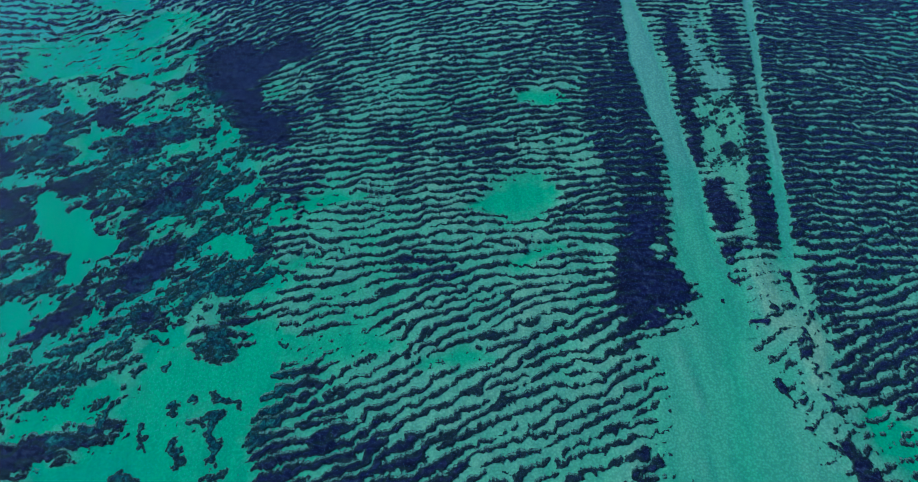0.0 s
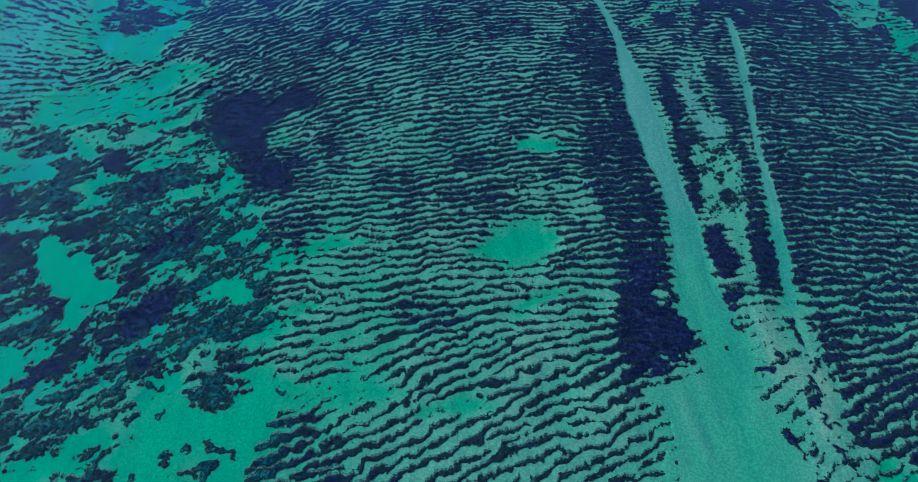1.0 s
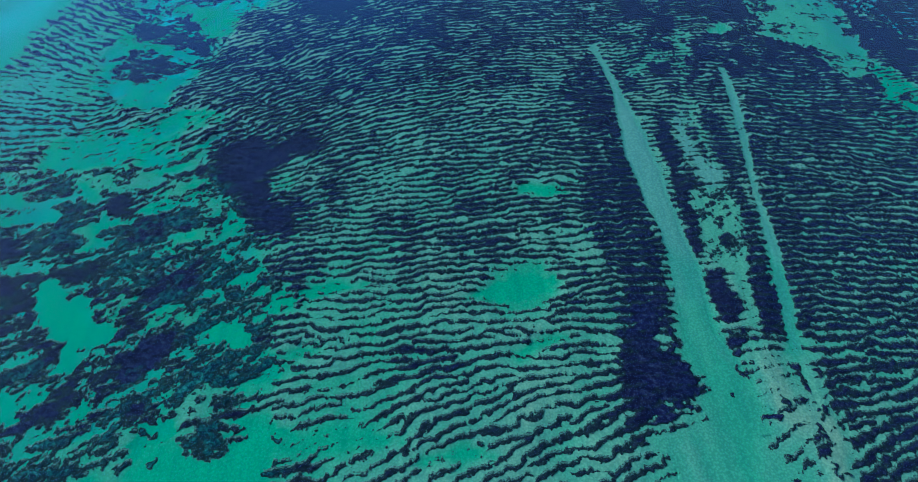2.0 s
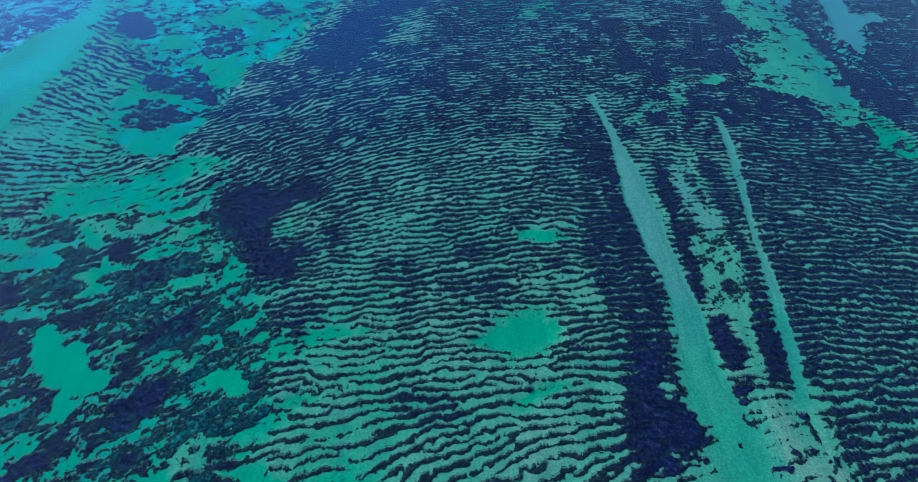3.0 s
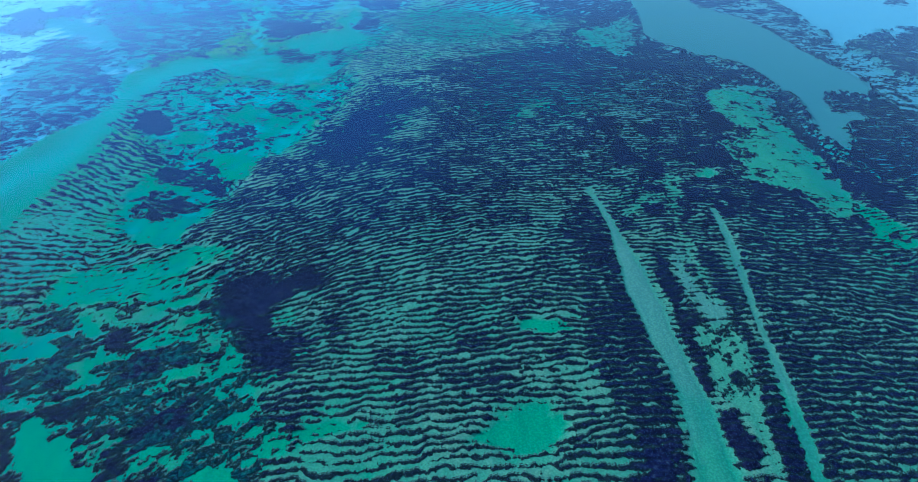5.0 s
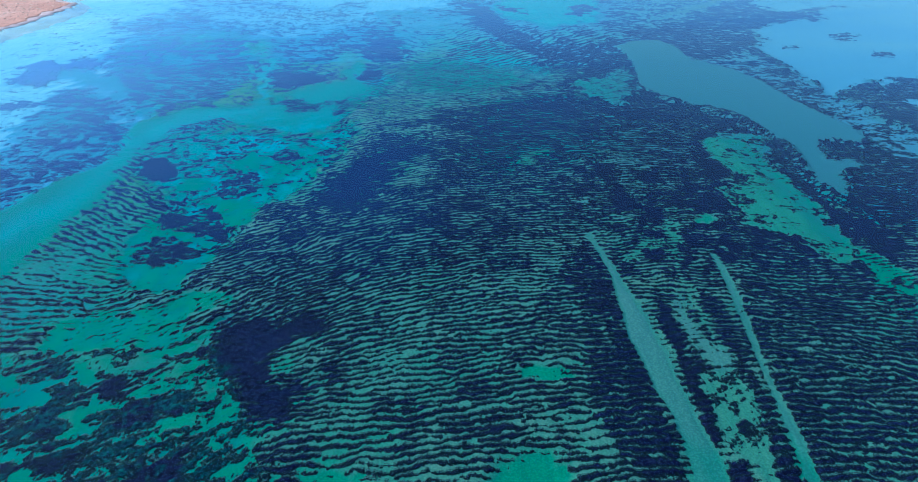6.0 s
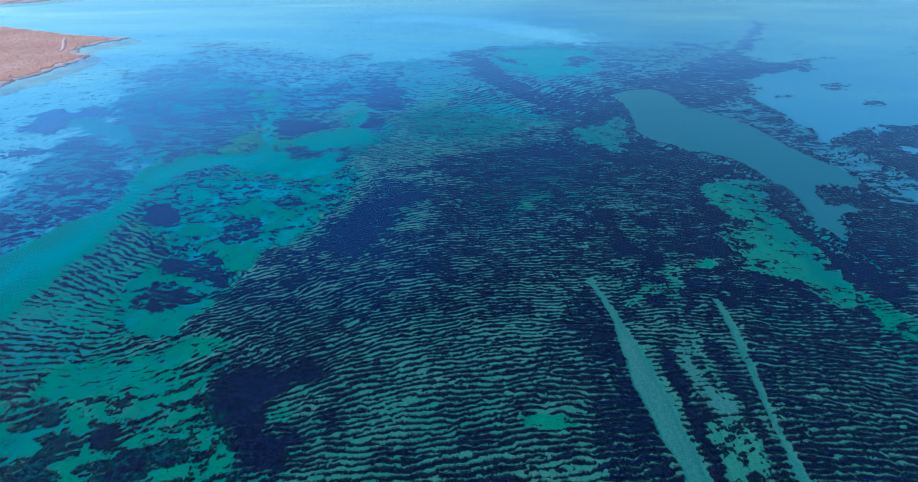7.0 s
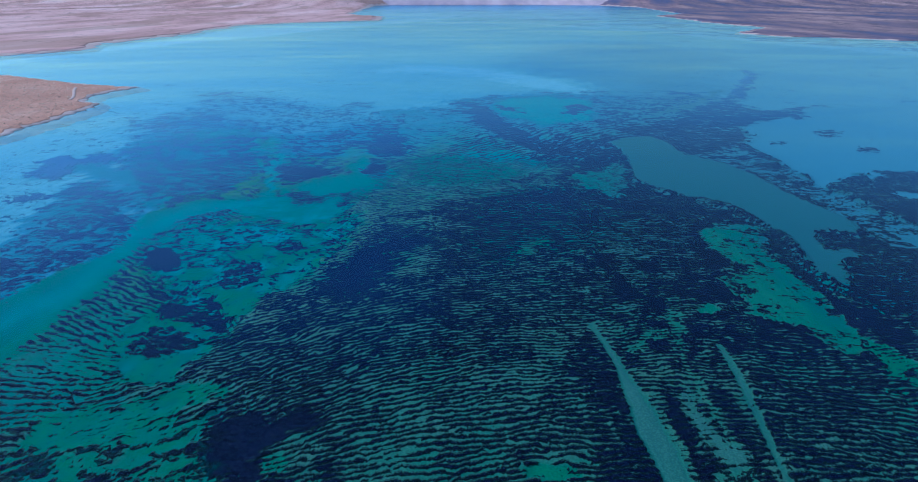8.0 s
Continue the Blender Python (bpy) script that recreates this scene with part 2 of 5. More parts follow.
class Chain:
    """A chain of ellipses (east, north, half width, half length) with a ragged edge."""

    def __init__(self, stations):
        self.points = stations

    def box(self):
        s = self.points
        return (min(p[0] - 1.5 * p[2] for p in s) - 3, max(p[0] + 1.5 * p[2] for p in s) + 3,
                min(p[1] - 1.5 * p[3] for p in s) - 3, max(p[1] + 1.5 * p[3] for p in s) + 3)

    def wide(self):
        return np.mean([p[2] for p in self.points])

    def near(self, x, y):
        best, wide = None, None
        for (ax, ay, aw, al), (bx, by, bw, bl) in zip(self.points, self.points[1:] or self.points):
            long = math.sqrt(al * bl / (aw * bw))
            dx, dy = bx - ax, (by - ay) / long
            t = np.clip(((x - ax) * dx + (y - ay) / long * dy) / max(dx * dx + dy * dy, 1e-6), 0, 1)
            w, l = aw + (bw - aw) * t, al + (bl - al) * t
            d = (1 - np.hypot((x - ax - t * dx) / w, (y - ay - t * dy * long) / l)) * w
            if best is None:
                best, wide = d, w
            else:
                wide = np.where(d > best, w, wide)
                best = np.maximum(best, d)
        return best, wide

    def reach(self, x, y):
        size = self.wide()
        long = np.mean([p[3] for p in self.points]) / size
        d, w = self.near(x + 1.6 * rough(x, y, 9), y + 1.6 * rough(y, x, 9))
        d = d + np.minimum(w, size) * (0.45 * rough(x, y / long, size * 2.2) + 0.35 * rough(y / long, x, size * 0.8))
        return d, np.clip(w * 0.35, 0.4, 6)


def inside_of(x, y, outline):
    """Distance to an outline in plan, positive inside."""
    best, odd = np.full(x.shape, 1e9), np.zeros(x.shape, bool)
    for (ax, ay), (bx, by) in zip(outline, outline[1:] + outline[:1]):
        dx, dy = bx - ax, by - ay
        t = np.clip(((x - ax) * dx + (y - ay) * dy) / max(dx * dx + dy * dy, 1e-9), 0, 1)
        best = np.minimum(best, (x - ax - t * dx) ** 2 + (y - ay - t * dy) ** 2)
        if dy:
            odd ^= ((ay > y) != (by > y)) & (x < ax + (y - ay) * dx / dy)
    best = np.sqrt(best)
    return np.where(odd, best, -best)


def mark(layer, amount, shape, depth=0.0, silt_veil=None):
    MARKS.append((layer, amount, shape, depth, silt_veil))


def area(amount, *points, depth=0.0, soft=0.5, jag=1.0, silt_veil=None, layer="cover"):
    """Ground inside an outline: the share of it that seagrass covers, how deep it lies, how much silt and painted veil
    grey it.
    """
    mark(layer, amount, Outline(points, jag, soft), depth, silt_veil)


def bare(amount, *stations, depth=0.0):
    """A stretch of bare sand along stations; amount: what still grows on it."""
    mark("cover", amount, Chain(stations), depth)


def grown(amount, *stations, depth=0.0):
    """A stretch where seagrass covers this share of the sand."""
    mark("cover", amount, Chain(stations), depth)


def lane(*stations, depth):
    """A lane where the floor lies at this depth, whatever grows on it."""
    mark("floor", 0.0, Chain(stations), depth)


def weed(*stations, depth=0.0):
    """A stretch where green weed takes the place of the violet seagrass."""
    mark("tone", 1.0, Chain(stations), depth)


def clump(*stations):
    """A lone clump of seagrass, a thing of its own."""
    CLUMPS.append(Chain(stations))


def patch(name, label, amount, *points, depth=0.0, soft=0.5, jag=1.0, silt_veil=None):
    """Bare sand that is a thing of its own, inside an outline or along stations."""
    shape = Outline(points, jag, soft) if len(points[0]) == 2 else Chain(points)
    mark("cover", amount, shape, depth, silt_veil)
    PATCHES.append((name, label, shape))


# ---- what grows where: outlines are (east, north) corners; stations are east, north, half width, half length
# the open bay in the north: deep water, haze painted pale on its sand
area(0.04, (-283, 318), (-272, 373), (-298, 490), (-238, 470), (-155, 402), (-93, 392), (-64, 424), (-2, 481), (34, 499), (121, 540), (232, 540), (231, 424), (299, 449), (413, 462), (766, 886), (532, 1282), (208, 1811), (-330, 1811), (-747, 1282), (-1053, 1282), depth=3.45, soft=6, jag=14)
area(0.08, (-300, 340), (-268, 373), (-287, 462), (-293, 540), (-203, 424), (-208, 373), (-199, 318), (-153, 251), (-134, 223), (-123, 191), (-126, 168), (-132, 152), (-139, 137), depth=3.5, soft=3, jag=5)
area(0, (196, 386), (220, 402), (290, 449), (425, 476), (215, 223), (193, 227), (193, 241), (204, 266), (171, 241), (174, 259), (171, 281), (173, 302), (171, 311), (175, 332), (188, 351), depth=3.12, soft=1.5, jag=4, silt_veil=0.9)
area(0.35, (-254, 540), (-165, 506), (-105, 449), (-71, 476), (-52, 392), (-67, 340), (-105, 344), (-145, 373), (-185, 402), depth=3.2, soft=8, jag=8)
area(0, (-614, 732), (-568, 966), (-452, 1245), (-300, 1643), (38, 2397), (461, 2165), (517, 1245), (696, 802), (934, 1089), (745, 1811), (809, 3826), (72, 4605), (-636, 3527), (-951, 1643), (-1053, 1282), depth=4.2, soft=25, jag=14, layer="floor")
area(0, (70, 802), (175, 1049), (345, 1089), (420, 935), (389, 802), (343, 684), (255, 540), (191, 462), (134, 402), (111, 449), (121, 540), (87, 578), depth=2.9, soft=40, jag=20, layer="floor")
# beds in the west
area(1, (-302, 332), (-268, 373), (-298, 490), (-214, 449), (-129, 402), (-36, 402), (-31, 305), (-58, 287), (-79, 251), (-90, 235), (-115, 225), (-128, 211), (-124, 193), (-129, 160), (-138, 132), soft=2, jag=3, layer="mottle")
area(0.97, (-219, 271), (-228, 295), (-221, 302), (-207, 300), (-202, 318), (-192, 302), (-192, 276), (-196, 264), (-208, 264), depth=2.9, soft=2, jag=5)
area(0.95, (-202, 235), (-196, 238), (-186, 236), (-184, 230), (-194, 229), soft=2.2, jag=3.9)
area(0.6, (-171, 178), (-167, 201), (-177, 222), (-184, 241), (-184, 253), (-180, 261), (-167, 253), (-154, 239), (-143, 223), (-129, 203), (-123, 192), (-123, 181), (-128, 171), (-130, 159), (-131, 150), (-138, 136), depth=2.6, soft=3, jag=4)
area(0.6, (-189, 295), (-196, 329), (-180, 348), (-154, 338), (-132, 338), (-109, 302), (-98, 271), (-98, 256), (-105, 244), (-110, 231), (-118, 227), (-128, 231), (-136, 235), (-137, 223), (-143, 223), (-151, 243), (-169, 271), (-180, 281), depth=2.6, soft=4, jag=5)
area(0.5, (-228, 377), (-228, 413), (-206, 431), (-170, 409), (-147, 379), (-169, 364), (-187, 354), (-203, 348), depth=3.0, soft=8, jag=8)
area(0.5, (-102, 311), (-100, 356), (-74, 379), (-43, 392), (-32, 356), (-54, 348), (-74, 302), (-91, 295), depth=2.9, soft=8, jag=8)
area(0.0, (-200, 281), (-199, 295), (-180, 281), (-165, 266), (-150, 247), (-157, 241), (-170, 256), (-184, 263), depth=2.6, soft=2.2, jag=5.2)
area(0.03, (-137, 223), (-135, 231), (-127, 231), (-125, 221), (-131, 219), depth=2.4, soft=2.2, jag=2.6)
area(0.2, (-179, 205), (-174, 211), (-171, 218), (-169, 227), (-164, 215), (-167, 205), (-171, 197), depth=2.7, soft=1.5, jag=4)
area(0.3, (-175, 223), (-168, 228), (-153, 225), (-156, 218), (-164, 215), depth=2.6, soft=1.5, jag=4)
area(0.3, (-159, 302), (-149, 310), (-133, 302), (-138, 293), (-149, 290), depth=2.7, soft=2, jag=4)
area(0.25, (-167, 183), (-159, 190), (-150, 193), (-155, 184), (-160, 174), depth=2.7, soft=2.2, jag=3.9)
# the blue channel and the bright plain beyond it
patch("sand_channel", "broad blue channel of bare sand", 0.02, (-138, 132), (-131, 150), (-129, 160), (-125, 170), (-122, 181), (-122, 192), (-127, 199), (-127, 211), (-120, 219), (-116, 226), (-99, 228), (-104, 211), (-112, 202), (-113, 191), (-113, 175), (-113, 165), (-110, 155), (-109, 144), (-109, 131), (-110, 122), (-110, 112), (-111, 99), depth=1.85, soft=3, jag=2.0)
area(1, (-126, 117), (-119, 133), (-116, 144), (-115, 160), (-115, 178), (-115, 193), (-120, 191), (-121, 173), (-121, 157), (-123, 144), (-133, 126), depth=2.28, soft=6, layer="floor")
area(0.0, (-102, 277), (-103, 302), (-98, 309), (-93, 276), (-86, 256), (-84, 239), (-88, 227), (-92, 251), depth=2.3, soft=2.2, jag=3.9)
area(0.04, (-102, 223), (-90, 235), (-77, 244), (-69, 256), (-56, 261), (-58, 287), (-54, 302), (-44, 276), (-25, 271), (-36, 243), (-42, 227), (-46, 209), (-51, 200), (-64, 197), (-81, 201), (-91, 209), depth=2.05, soft=2.64, jag=3.9)
area(0.95, (-91, 271), (-91, 283), (-75, 281), (-63, 276), (-65, 264), (-78, 258), (-82, 251), depth=2.5, soft=1.5, jag=3)
area(0.93, (-56, 315), (-50, 351), (-33, 338), (-28, 311), (-33, 295), (-47, 300), depth=2.5, soft=3, jag=4)
area(0.93, (-49, 277), (-44, 288), (-35, 281), (-33, 269), (-38, 259), (-45, 263), depth=2.5, soft=2, jag=3)
area(0.7, (-79, 231), (-76, 239), (-63, 231), (-57, 240), (-56, 223), (-65, 219), soft=2.64, jag=3.25)
area(0.85, (-54, 237), (-47, 239), (-42, 219), (-48, 217), soft=2.64, jag=3.25)
area(0.32, (-29, 285), (-14, 302), (5, 299), (30, 281), (35, 266), (21, 251), (-1, 246), (-24, 255), depth=1.95, soft=6, jag=3)
area(0.5, (-43, 235), (-24, 256), (4, 250), (33, 253), (52, 269), (42, 239), (19, 227), (-6, 223), (-25, 209), (-36, 188), (-43, 191), soft=3, jag=3)
area(0.55, (-1, 332), (24, 340), (38, 302), (56, 293), (44, 276), (24, 287), (2, 295), depth=2.2, soft=3, jag=4)
area(1, (-122, 187), (-125, 209), (-116, 226), (-99, 228), (-85, 227), (-93, 201), (-109, 195), (-114, 183), depth=2.2, soft=4, layer="floor")
# blotched sand between the channel and the meadow
area(0.4, (-111, 168), (-113, 190), (-106, 205), (-81, 199), (-64, 196), (-51, 199), (-42, 211), (-38, 191), (-42, 173), (-48, 160), (-53, 147), (-58, 141), (-61, 131), (-62, 124), (-69, 110), (-77, 105), (-84, 110), (-87, 121), (-90, 131), (-82, 137), (-90, 150), (-99, 155), depth=2.12, soft=2.2, jag=2.6)
area(1, (-111, 168), (-113, 190), (-106, 205), (-81, 199), (-64, 196), (-51, 199), (-42, 211), (-38, 191), (-42, 173), (-48, 160), (-53, 147), (-58, 141), (-61, 131), (-62, 124), (-69, 110), (-77, 105), (-84, 110), (-87, 121), (-90, 131), (-82, 137), (-90, 150), (-99, 155), soft=0.8, jag=2, layer="mottle")
area(1, (-108, 167), (-109, 179), (-101, 175), (-92, 166), (-93, 160), (-97, 159), (-104, 162), depth=2.2, soft=1.32, jag=1.95)
area(0.02, (-79, 147), (-75, 150), (-64, 146), (-59, 141), (-61, 133), (-64, 129), (-68, 137), (-75, 142), depth=1.75, soft=1.32, jag=1.95)
area(0.95, (-76, 139), (-74, 142), (-68, 139), (-64, 130), (-69, 129), soft=1.32, jag=1.95)
area(0.05, (-89, 162), (-84, 164), (-79, 156), (-84, 153), (-89, 155), depth=1.8, soft=1.32, jag=1.95)
area(0.05, (-79, 175), (-73, 182), (-64, 175), (-66, 168), (-72, 168), depth=1.9, soft=1.76, jag=2.6)
area(0.08, (-62, 175), (-53, 186), (-47, 182), (-52, 168), (-56, 162), (-61, 155), (-64, 162), depth=1.9, soft=1.76, jag=1.95)
area(0.75, (-65, 186), (-56, 183), (-52, 175), (-57, 172), (-62, 175), soft=1.32, jag=1.95)
area(0.7, (-81, 166), (-71, 166), (-63, 159), (-68, 155), (-76, 159), soft=1.32, jag=1.95)
area(0.7, (-85, 148), (-81, 152), (-67, 153), (-62, 151), (-72, 149), (-80, 144), soft=1.32, jag=1.95)
area(0.9, (-86.0, 115.3), (-86.7, 123.9), (-80.9, 126.7), (-74.1, 125.3), (-69.9, 122.0), (-63.0, 120.4), (-63.2, 116.2), (-70.7, 115.7), (-74.8, 114.7), (-82.6, 114.3), depth=2.0, soft=1.32, jag=1.56)
area(0.1, (-80.2, 105.2), (-79.9, 111.1), (-75.8, 114.2), (-70.4, 114.7), (-66.6, 113.2), (-67.1, 106.4), (-71.3, 102.6), depth=1.9, soft=1.98, jag=2.6)
area(0.12, (-89, 128), (-89, 132), (-82, 133), (-73, 131), (-67, 127), (-69, 124), (-78, 127), (-84, 126), (-87, 124), depth=1.8, soft=1.98, jag=2.6)
area(0.03, (-66.1, 117.3), (-62.7, 118.3), (-60.8, 116.0), (-63.9, 115.0), depth=1.6, soft=0.88, jag=1.04)
# the slanting bands west of it
area(0.36, (-114, 97), (-110, 112), (-108, 119), (-107, 127), (-105, 134), (-105, 143), (-96, 141), (-87, 132), (-88, 124), (-86, 115), (-81, 109), (-78, 99), (-85, 91), (-106, 83), depth=1.7, soft=4.5, jag=1.5)
area(0.4, (-54, 153), (-46, 175), (-37, 197), (-26, 218), (-6, 231), (21, 250), (55, 269), (38, 302), (5, 318), (-21, 297), (-41, 261), (-46, 223), (-50, 194), (-58, 168), soft=6, jag=4)
area(1, (-40, 153), (-38, 166), (-30, 178), (-23, 189), (-15, 192), (-13, 184), (-19, 173), (-24, 162), (-28, 149), (-32, 145), (-37, 148), depth=1.9, soft=5, jag=3)
area(0.76, (0, 178), (41, 178), (38, 144), (32, 130), (15, 125), (3, 131), soft=9, jag=3)
# the east: belts of dark seagrass, the smooth bank and the shoals
area(0.9, (3, 476), (26, 449), (39, 382), (50, 340), (77, 332), (98, 343), (125, 373), (164, 413), (198, 454), (240, 506), (285, 578), (326, 642), (347, 707), (333, 632), (276, 540), (237, 481), (228, 439), (261, 429), (253, 407), (214, 392), (192, 379), (175, 332), (146, 310), (130, 302), (123, 340), (99, 332), (69, 295), (44, 300), (30, 326), (18, 373), depth=3.0, soft=3, jag=5)
area(0.02, (24, 454), (44, 493), (76, 499), (108, 481), (109, 436), (93, 398), (73, 390), (58, 377), (49, 400), (33, 411), depth=2.27, soft=3, jag=5, silt_veil=0)
area(0.9, (83, 449), (96, 456), (103, 434), (90, 415), (80, 420), soft=2, jag=4)
area(0.8, (31, 454), (47, 444), (51, 420), (38, 424), soft=2, jag=4)
area(0, (-99, 673), (-64, 745), (12, 719), (65, 662), (123, 578), (122, 522), (82, 540), (41, 599), (4, 662), (-44, 673), depth=3.8, soft=10, jag=10)
area(0.02, (124, 394), (156, 429), (202, 476), (248, 540), (252, 533), (196, 459), (151, 413), depth=2.5, soft=2, jag=3)
area(0.8, (7, 235), (31, 241), (59, 244), (82, 239), (101, 219), (84, 173), (61, 178), (36, 175), (15, 168), (3, 178), depth=2.0, soft=5, jag=5)
area(0.93, (65, 290), (92, 328), (91, 287), (87, 261), (90, 241), (106, 225), (118, 209), (121, 187), (118, 166), (118, 147), (112, 139), (109, 152), (108, 168), (107, 180), (107, 201), (97, 205), (76, 211), (55, 227), (37, 223), (31, 239), (48, 243), (57, 235), depth=2.4, soft=1.5, jag=3)
area(0.91, (134, 190), (141, 195), (150, 189), (157, 183), (171, 170), (134, 125), (123, 131), (116, 137), (116, 146), (124, 155), (128, 165), (137, 170), (134, 178), depth=2.4, soft=1.5, jag=3)
area(0.24, (53, 255), (64, 269), (74, 273), (83, 288), (85, 273), (80, 250), (72, 233), (63, 238), (56, 246), depth=1.9, soft=1.2, jag=3)
area(0.52, (132, 300), (159, 324), (167, 305), (170, 278), (168, 244), (175, 239), (175, 223), (172, 205), (186, 188), (170, 168), (161, 175), (154, 186), (156, 200), (153, 216), (148, 239), (145, 271), (138, 290), depth=2.7, soft=1, jag=3)
area(1, (132, 300), (159, 324), (167, 305), (170, 278), (168, 244), (175, 239), (175, 223), (172, 205), (186, 188), (170, 168), (161, 175), (154, 186), (156, 200), (153, 216), (148, 239), (145, 271), (138, 290), soft=1, jag=3, layer="mottle")
area(0.85, (201, 261), (215, 273), (228, 271), (250, 265), (230, 241), (196, 238), (195, 249), depth=2.7, soft=1, jag=3)
area(0.75, (236, 361), (248, 370), (253, 362), (242, 349), (233, 349), soft=1, jag=2.5)
area(0.75, (236, 319), (245, 324), (248, 319), (239, 310), (233, 311), soft=1, jag=2.5)
area(0.6, (193, 335), (204, 338), (201, 329), (192, 328), soft=1, jag=2)
patch("sand_bank", "smooth grey-blue sand bank beside dark seagrass", 0, (93, 332), (102, 341), (121, 348), (127, 332), (127, 307), (134, 295), (141, 287), (145, 271), (148, 256), (148, 239), (150, 223), (153, 216), (156, 209), (156, 200), (151, 191), (147, 190), (142, 194), (135, 193), (131, 185), (128, 175), (131, 174), (137, 178), (138, 171), (131, 168), (126, 164), (126, 159), (119, 149), (118, 153), (117, 159), (118, 168), (121, 180), (122, 189), (120, 200), (119, 211), (114, 222), (107, 229), (99, 235), (92, 244), (87, 258), (88, 271), (93, 293), (94, 315), depth=1.95, jag=0.8, silt_veil=1.0)
area(0.85, (134, 332), (140, 335), (129, 302), (125, 302), soft=1, jag=2)
area(0.4, (91, 193), (99, 201), (109, 200), (117, 197), (106, 175), (101, 178), (92, 175), depth=1.7, soft=1, jag=2, silt_veil=0.5)
patch("sand_bank", "pale green shoal of sand with dark clumps", 0.17, (91, 191), (95, 195), (100, 193), (105, 189), (106, 175), (106, 168), (107, 159), (106, 152), (106, 145), (106, 137), (107, 132), (106, 125), (103, 117), (99, 111), (96, 112), (95, 115), (93, 120), (92, 125), (87, 127), (81, 130), (82, 137), (80, 144), (82, 152), (91, 162), (91, 168), (88, 175), (88, 182), depth=1.32, soft=0.6, jag=1.5, silt_veil=0.12)
area(1, (99, 191), (105, 189), (106, 168), (106, 152), (107, 131), (105, 124), (100, 121), (100, 134), (100, 152), (100, 168), (98, 180), depth=1.62, soft=2, silt_veil=0.6, layer="floor")
area(1, (90, 197), (100, 203), (118, 200), (108, 168), (109, 134), (103, 115), (110, 103), (106, 97), (99, 110), (90, 122), (79, 128), (79, 152), soft=0.8, layer="mottle")
area(0.72, (85, 162), (92, 165), (97, 160), (94, 155), (89, 155), (83, 151), soft=0.6, jag=1.2)
area(0.6, (85, 152), (89, 148), (88, 142), (83, 142), soft=0.6, jag=1.2)
area(0.6, (86, 138), (93, 139), (94, 135), (87, 133), (84, 135), soft=0.6, jag=1.2)
area(0.55, (105, 144), (107, 137), (106, 131), (103, 133), (103, 137), soft=0.6, jag=1.2)
area(0.4, (104.5, 119.7), (106.6, 117.1), (108.6, 111.6), (111.3, 104.2), (106.9, 98.6), (100.6, 102.7), (102.1, 111.6), depth=1.5, soft=0.6, jag=1.5)
area(0.05, (96.2, 98.7), (99.0, 100.7), (100.7, 98.7), (98.4, 96.6), depth=1.5, soft=0.4, jag=0.8)
area(0.05, (97.7, 94.6), (103.2, 97.2), (109.4, 95.2), (104.9, 87.9), (101.4, 91.8), depth=1.5, soft=0.4, jag=0.9)
area(0.03, (68, 135), (72, 138), (74, 135), (71, 132), (67, 132), depth=1.35, soft=0.4, jag=0.8)
area(0.25, (58, 133), (61, 134), (61, 130), (59, 128), (59, 123), (57, 116), (55, 115), (56, 122), (56, 127), depth=1.2, soft=0.8, jag=1.4)
area(0.38, (43.9, 116.6), (47.3, 121.0), (50.0, 124.6), (54.2, 125.1), (56.1, 122.4), (50.9, 119.7), (46.6, 114.5), (43.5, 113.1), depth=1.2, soft=1.0, jag=2.0)
area(0.38, (20, 170), (23, 178), (29, 184), (34, 182), (28, 177), (25, 171), depth=1.25, soft=1.6, jag=2, silt_veil=0.3)
area(0.45, (22, 153), (26, 155), (29, 149), (26, 147), depth=1.25, soft=1.6, jag=2, silt_veil=0.3)
# flats in the west: bare pools, streaks and dark beds
area(0.74, (-102.6, 81.3), (-78.8, 84.5), (-63.7, 82.7), (-55.7, 88.8), (-47.8, 79.3), (-41.9, 71.4), (-34.5, 62.7), (-30.5, 52.3), (-29.4, 41.0), (-25.5, 34.9), (-32.1, 31.1), (-43.0, 32.2), (-50.7, 28.6), (-56.0, 24.3), (-59.0, 19.5), (-68.1, 15.1), depth=1.6, soft=2.4, jag=2.4)
area(1, (-103.0, 82.1), (-78.5, 83.6), (-63.7, 82.7), (-55.7, 88.8), (-48.3, 79.3), (-41.5, 69.9), (-34.8, 61.3), (-30.8, 51.1), (-29.9, 41.0), (-26.5, 34.9), (-32.1, 31.1), (-43.0, 32.2), (-50.7, 28.6), (-56.0, 24.3), (-59.0, 19.5), (-68.1, 15.1), soft=1, jag=1.5, layer="mottle")
area(0.74, (-60.7, 115.3), (-50.9, 118.8), (-39.1, 116.3), (-29.1, 105.2), (-24.8, 91.3), (-29.1, 85.9), (-35.9, 82.5), (-47.6, 91.5), (-55.1, 91.5), (-59.0, 101.2), soft=2, jag=2)
area(0.03, (-87, 115), (-89, 126), (-87, 131), (-77, 129), (-70, 126), (-64, 125), (-65, 122), (-70, 122), (-79, 125), (-84, 122), (-84, 114), (-85, 113), depth=1.65, soft=1.0, jag=1.44)
area(0.72, (-86.1, 121.3), (-78.4, 124.2), (-68.9, 121.7), (-60.9, 118.8), (-63.1, 116.5), (-68.9, 117.0), (-73.6, 113.8), (-78.0, 112.4), (-83.2, 115.4), depth=1.9, soft=2.4, jag=2.4)
